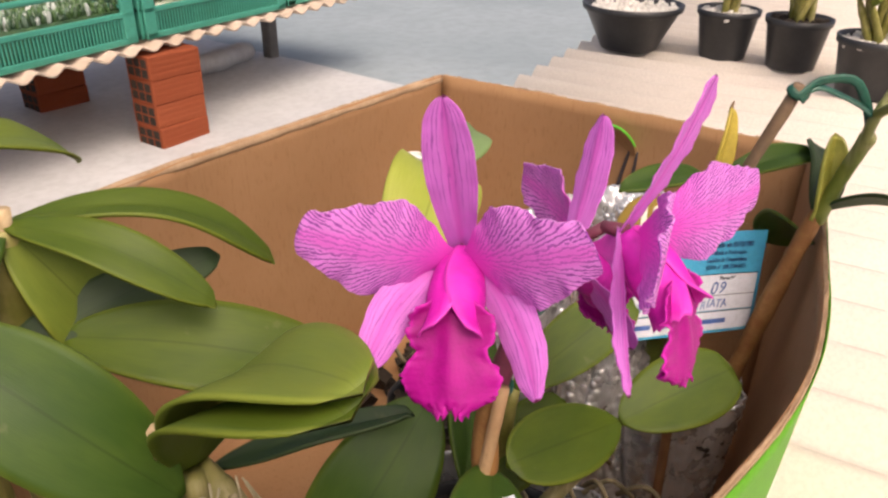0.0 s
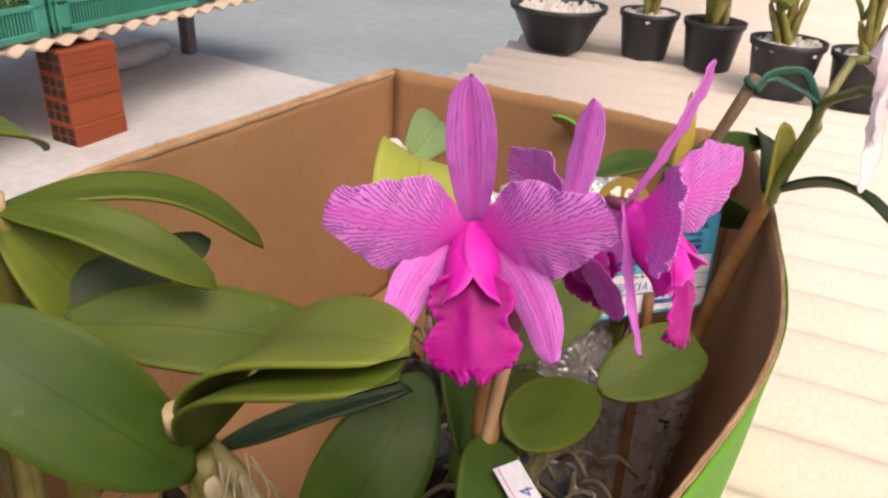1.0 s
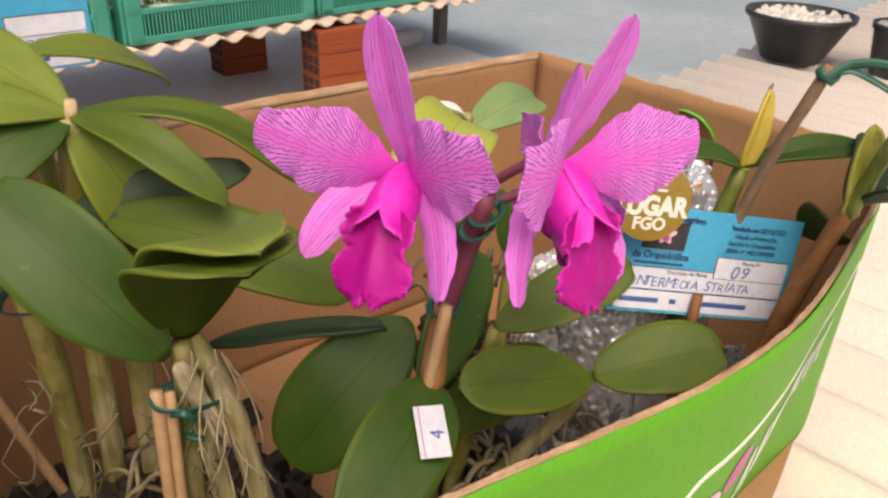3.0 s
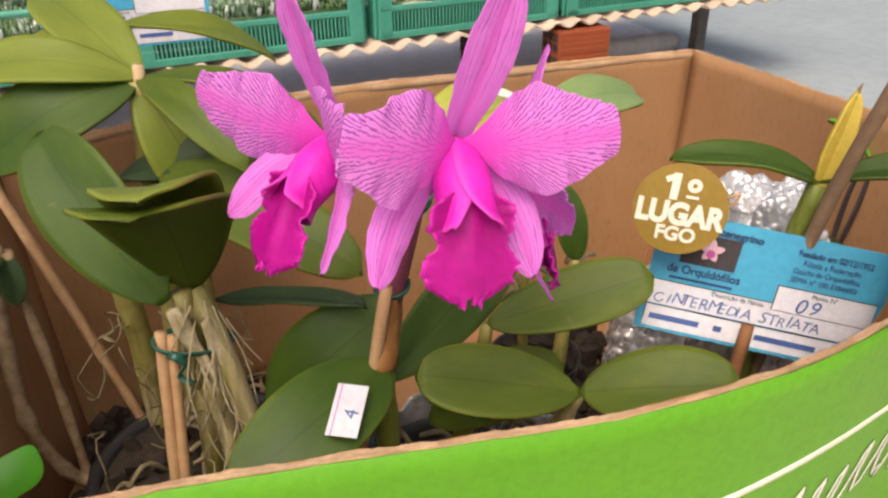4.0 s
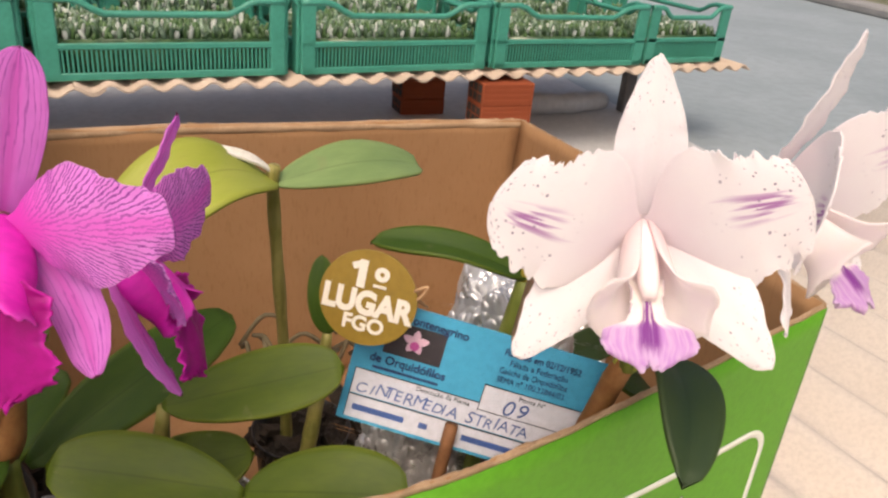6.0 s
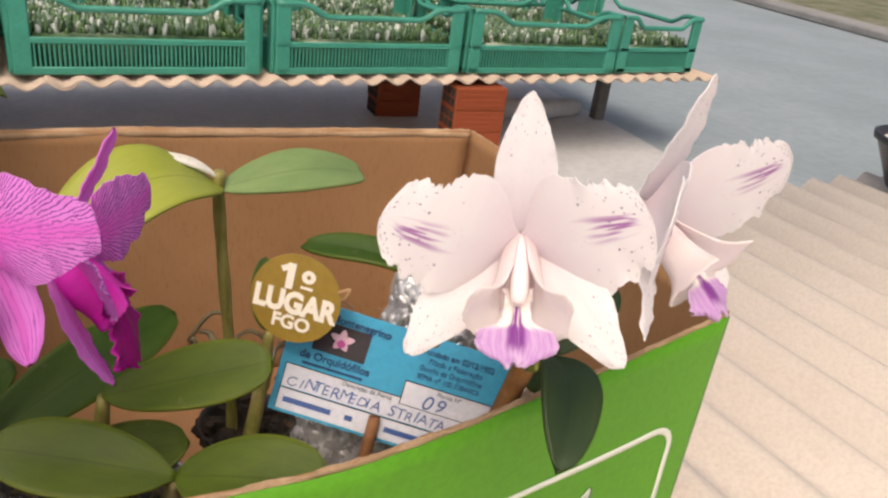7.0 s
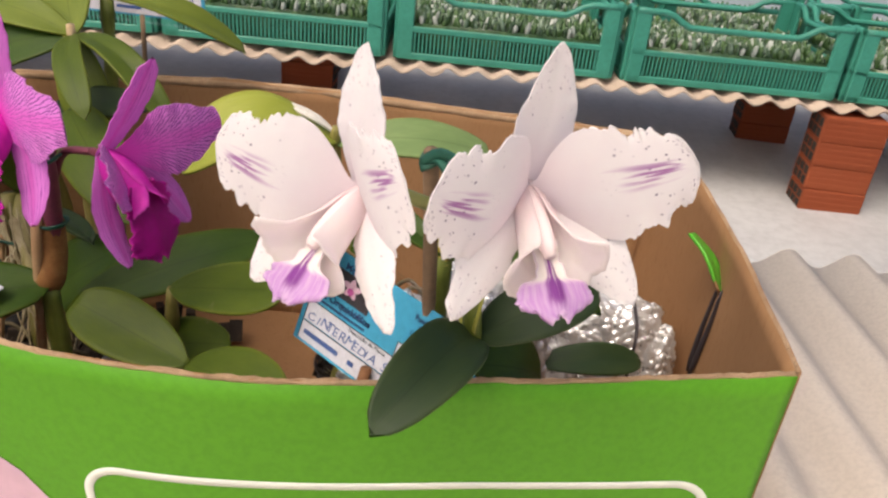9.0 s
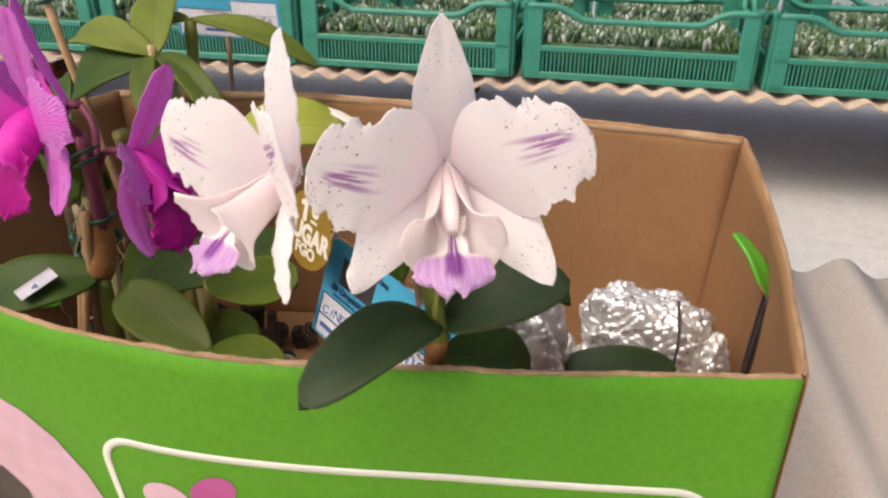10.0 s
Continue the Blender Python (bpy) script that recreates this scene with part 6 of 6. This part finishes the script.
leaf_tag((0.180, 0.0995, 0.7722), (0.0115, -0.006, -0.0005), (0.0120, 0.0190, 0.008), 0.0128, 0.0235, "small white paper tag stuck on an orchid leaf")

# hand hole in the left-hand wall: its flap folded in, green side in view, coloured as lit
left_wall = [o for o in carton.children if o.name.startswith("left_wall")][0]
flap_m = card_pose((0.0085, 0.262, 0.645), (0.91, 0.41, 0.0), (-0.2, 0.5, 0.8))
flap = bmesh.new()
ring = []
for k in range(28):
    c, q = math.cos(math.tau * k / 28), math.sin(math.tau * k / 28)
    ring.append((0.0150 * math.copysign(abs(c) ** 0.62, c) + 0.0012 * q, 0.0128 * math.copysign(abs(q) ** 0.62, q) + 0.0020 * c))
for z0, shrink in ((-0.0012, 1.0), (0.0008, 1.0), (0.0012, 0.95)):
    for u, v in ring:
        flap.verts.new((u * shrink, v * shrink, z0 + 6.0 * u * u))
flap.verts.ensure_lookup_table()
for lay in (0, 28):
    for k in range(28):
        flap.faces.new([flap.verts[lay + k], flap.verts[lay + (k + 1) % 28], flap.verts[lay + 28 + (k + 1) % 28], flap.verts[lay + 28 + k]])
flap.faces.new([flap.verts[56 + k] for k in range(28)])
flap.faces.new([flap.verts[27 - k] for k in range(28)])
bmesh.ops.transform(flap, matrix=flap_m, verts=flap.verts)
part("handle_flap", flap, M_GREEN_LIT, left_wall, "rounded flap, its printed green side coloured as brightly lit")
part("torn_paper", blade(flap_m @ Vector((-0.0125, 0.002, 0.001)), flap_m @ Vector((-0.0165, 0.019, 0.003)), 0.006, (0.3, -0.9, 0.3), 0.1, 0.2, foot=0.5), M_BRACT_W, left_wall, "small torn white paper at the hand hole")

# ---- pots on the cream bench ----
def bench_pot(x, y, r, h, base_r, fill, label, seed, plant=True):
    ob = thing("black_pot", (x, y, TABLE_Z + 0.007), label, "plant pot", "black pots on the bench")
    z = TABLE_Z + 0.007
    part("pot", lathe([(0.001, 0), (base_r, 0.0), (base_r + 0.002, 0.004), (r * 0.94, h * 0.86), (r, h * 0.88), (r * 1.02, h), (r * 0.96, h), (r * 0.90, h * 0.86), (r * 0.86, h * 0.8)], (x, y, z), 36), M_POT, ob, "black plastic pot")
    bm = bmesh.new()
    rnd = random.Random(seed)
    lathe([(0.001, h * 0.86), (r * 0.91, h * 0.84)], (x, y, z), 24, bm)
    for _ in range(130):
        a, q = rnd.uniform(0, 6.28), r * 0.86 * math.sqrt(rnd.random())
        s = rnd.uniform(0.005, 0.010)
        m = Matrix.Translation((x + q * math.cos(a), y + q * math.sin(a), z + h * 0.86 + rnd.uniform(0, 0.006))) @ Euler((rnd.uniform(0, 6), rnd.uniform(0, 6), 0)).to_matrix().to_4x4()
        box((-s, -s * 0.7, -s * 0.5), (s, s * 0.7, s * 0.5), bm, m=m)
    part("potting_mix", bm, fill, ob, smooth=False, kind="stuff")
    if plant:
        pl = thing("young_orchid", (x, y, z + h * 0.85), "young orchid with yellow-green canes in a black pot", "orchid", "young orchids on the bench")
        for k in range(7):
            a = rnd.uniform(0, 6.28)
            q = rnd.uniform(0.0, r * 0.4)
            b0 = Vector((x + q * math.cos(a), y + q * math.sin(a), z + h * 0.84))
            t0 = b0 + Vector((rnd.uniform(-0.04, 0.04), rnd.uniform(-0.04, 0.04), rnd.uniform(0.07, 0.16)))
            part("pseudobulb", tube(spline([b0, (b0 + t0) / 2 + Vector((rnd.uniform(-0.006, 0.006), 0, 0)), t0], 8), [0.005, 0.008, 0.009, 0.008, 0.007, 0.008, 0.006, 0.004], 8), M_BULB, pl)
            for sgn in (-1, 1):
                e = t0 + Vector((rnd.uniform(0.03, 0.08) * sgn, rnd.uniform(-0.05, 0.05), rnd.uniform(0.02, 0.09)))
                part("leaf", blade(t0, e, 0.026, (0, -0.5, 0.8), 0.1, 0.2, seed=seed + k), M_LEAF_LIGHT, pl)
    return ob


bench_pot(1.78, 0.77, 0.118, 0.105, 0.066, M_PERLITE, "wide black plastic bowl filled with white perlite", 3, False)
bench_pot(1.84, 0.56, 0.070, 0.110, 0.050, M_PERLITE, "small black plastic pot with a young orchid", 4)
bench_pot(1.84, 0.405, 0.070, 0.110, 0.050, M_BARK_SHADE, "small black plastic pot with a leafy young orchid", 5)
bench_pot(1.72, 0.225, 0.076, 0.115, 0.056, M_PERLITE, "black plastic pot with yellowish orchid canes", 6)
bench_pot(1.74, 0.070, 0.074, 0.110, 0.054, M_PERLITE, "black plastic pot with dry orchid canes", 7)

# roots and litter over the pots
rt = bmesh.new()
rnd = random.Random(21)
for _ in range(22):
    x, y = rnd.uniform(0.06, 0.16), rnd.uniform(0.20, 0.33)
    p = [Vector((x, y, 0.70))]
    for k in range(6):
        p.append(p[-1] + Vector((rnd.uniform(-0.012, 0.012), rnd.uniform(-0.012, 0.012), rnd.uniform(-0.022, 0.004))))
    tube(spline(p, 12), 0.0006, 4, rt)
solo("dry_roots", rt, M_ROOT, (0.11, 0.27, 0.64), "tangle of thin pale dry roots on the canes", "roots", kind="stuff")
lt = bmesh.new()
for x, y, z, n in ((0.245, 0.150, 0.665, 26), (0.30, 0.14, 0.665, 14), (0.113, 0.268, 0.630, 20), (0.352, 0.262, 0.692, 12)):
    for _ in range(n):
        a = rnd.uniform(0, 6.28)
        b0 = Vector((x + rnd.uniform(-0.045, 0.045), y + rnd.uniform(-0.04, 0.04), z))
        e = b0 + Vector((math.cos(a) * 0.03, math.sin(a) * 0.03, rnd.uniform(-0.01, 0.02)))
        tube(spline([b0, (b0 + e) / 2 + Vector((0, 0, 0.012)), e], 8), 0.0016, 5, lt)
solo("root_mass", lt, M_ROOT, (0.245, 0.150, 0.66), "thick greyish orchid roots creeping over the bark", "roots", kind="stuff")

# dark bark chips between the pots, added partly to darken the shaded floor
lb = bmesh.new()
for _ in range(620):
    x, y = rnd.uniform(0.03, 0.46), rnd.uniform(0.14, 0.375)
    k = rnd.uniform(0.006, 0.014)
    m = Matrix.Translation((x, y, FLOOR_Z + 0.006 + rnd.uniform(0.0, 0.022))) @ Euler((rnd.uniform(0, 6), rnd.uniform(0, 6), rnd.uniform(0, 6))).to_matrix().to_4x4()
    if not (0.215 < x < 0.365 and y > 0.235):  # bare cardboard near the back wall
        box((-k, -k * 0.6, -k * 0.4), (k, k * 0.6, k * 0.4), lb, m=m)
solo("bark_litter", lb, M_BARK_SHADE, (0.25, 0.25, FLOOR_Z + 0.004), "dark bark chips that also stand for deep shade on the box floor", "bark", kind="stuff", smooth=False)

leaf_tag((0.004, 0.281, 0.7945), (0.7, -0.6, 0.25), (0.3, 0.75, 0.55), 0.020, 0.011, "small white paper tag on the old cane's leaf")
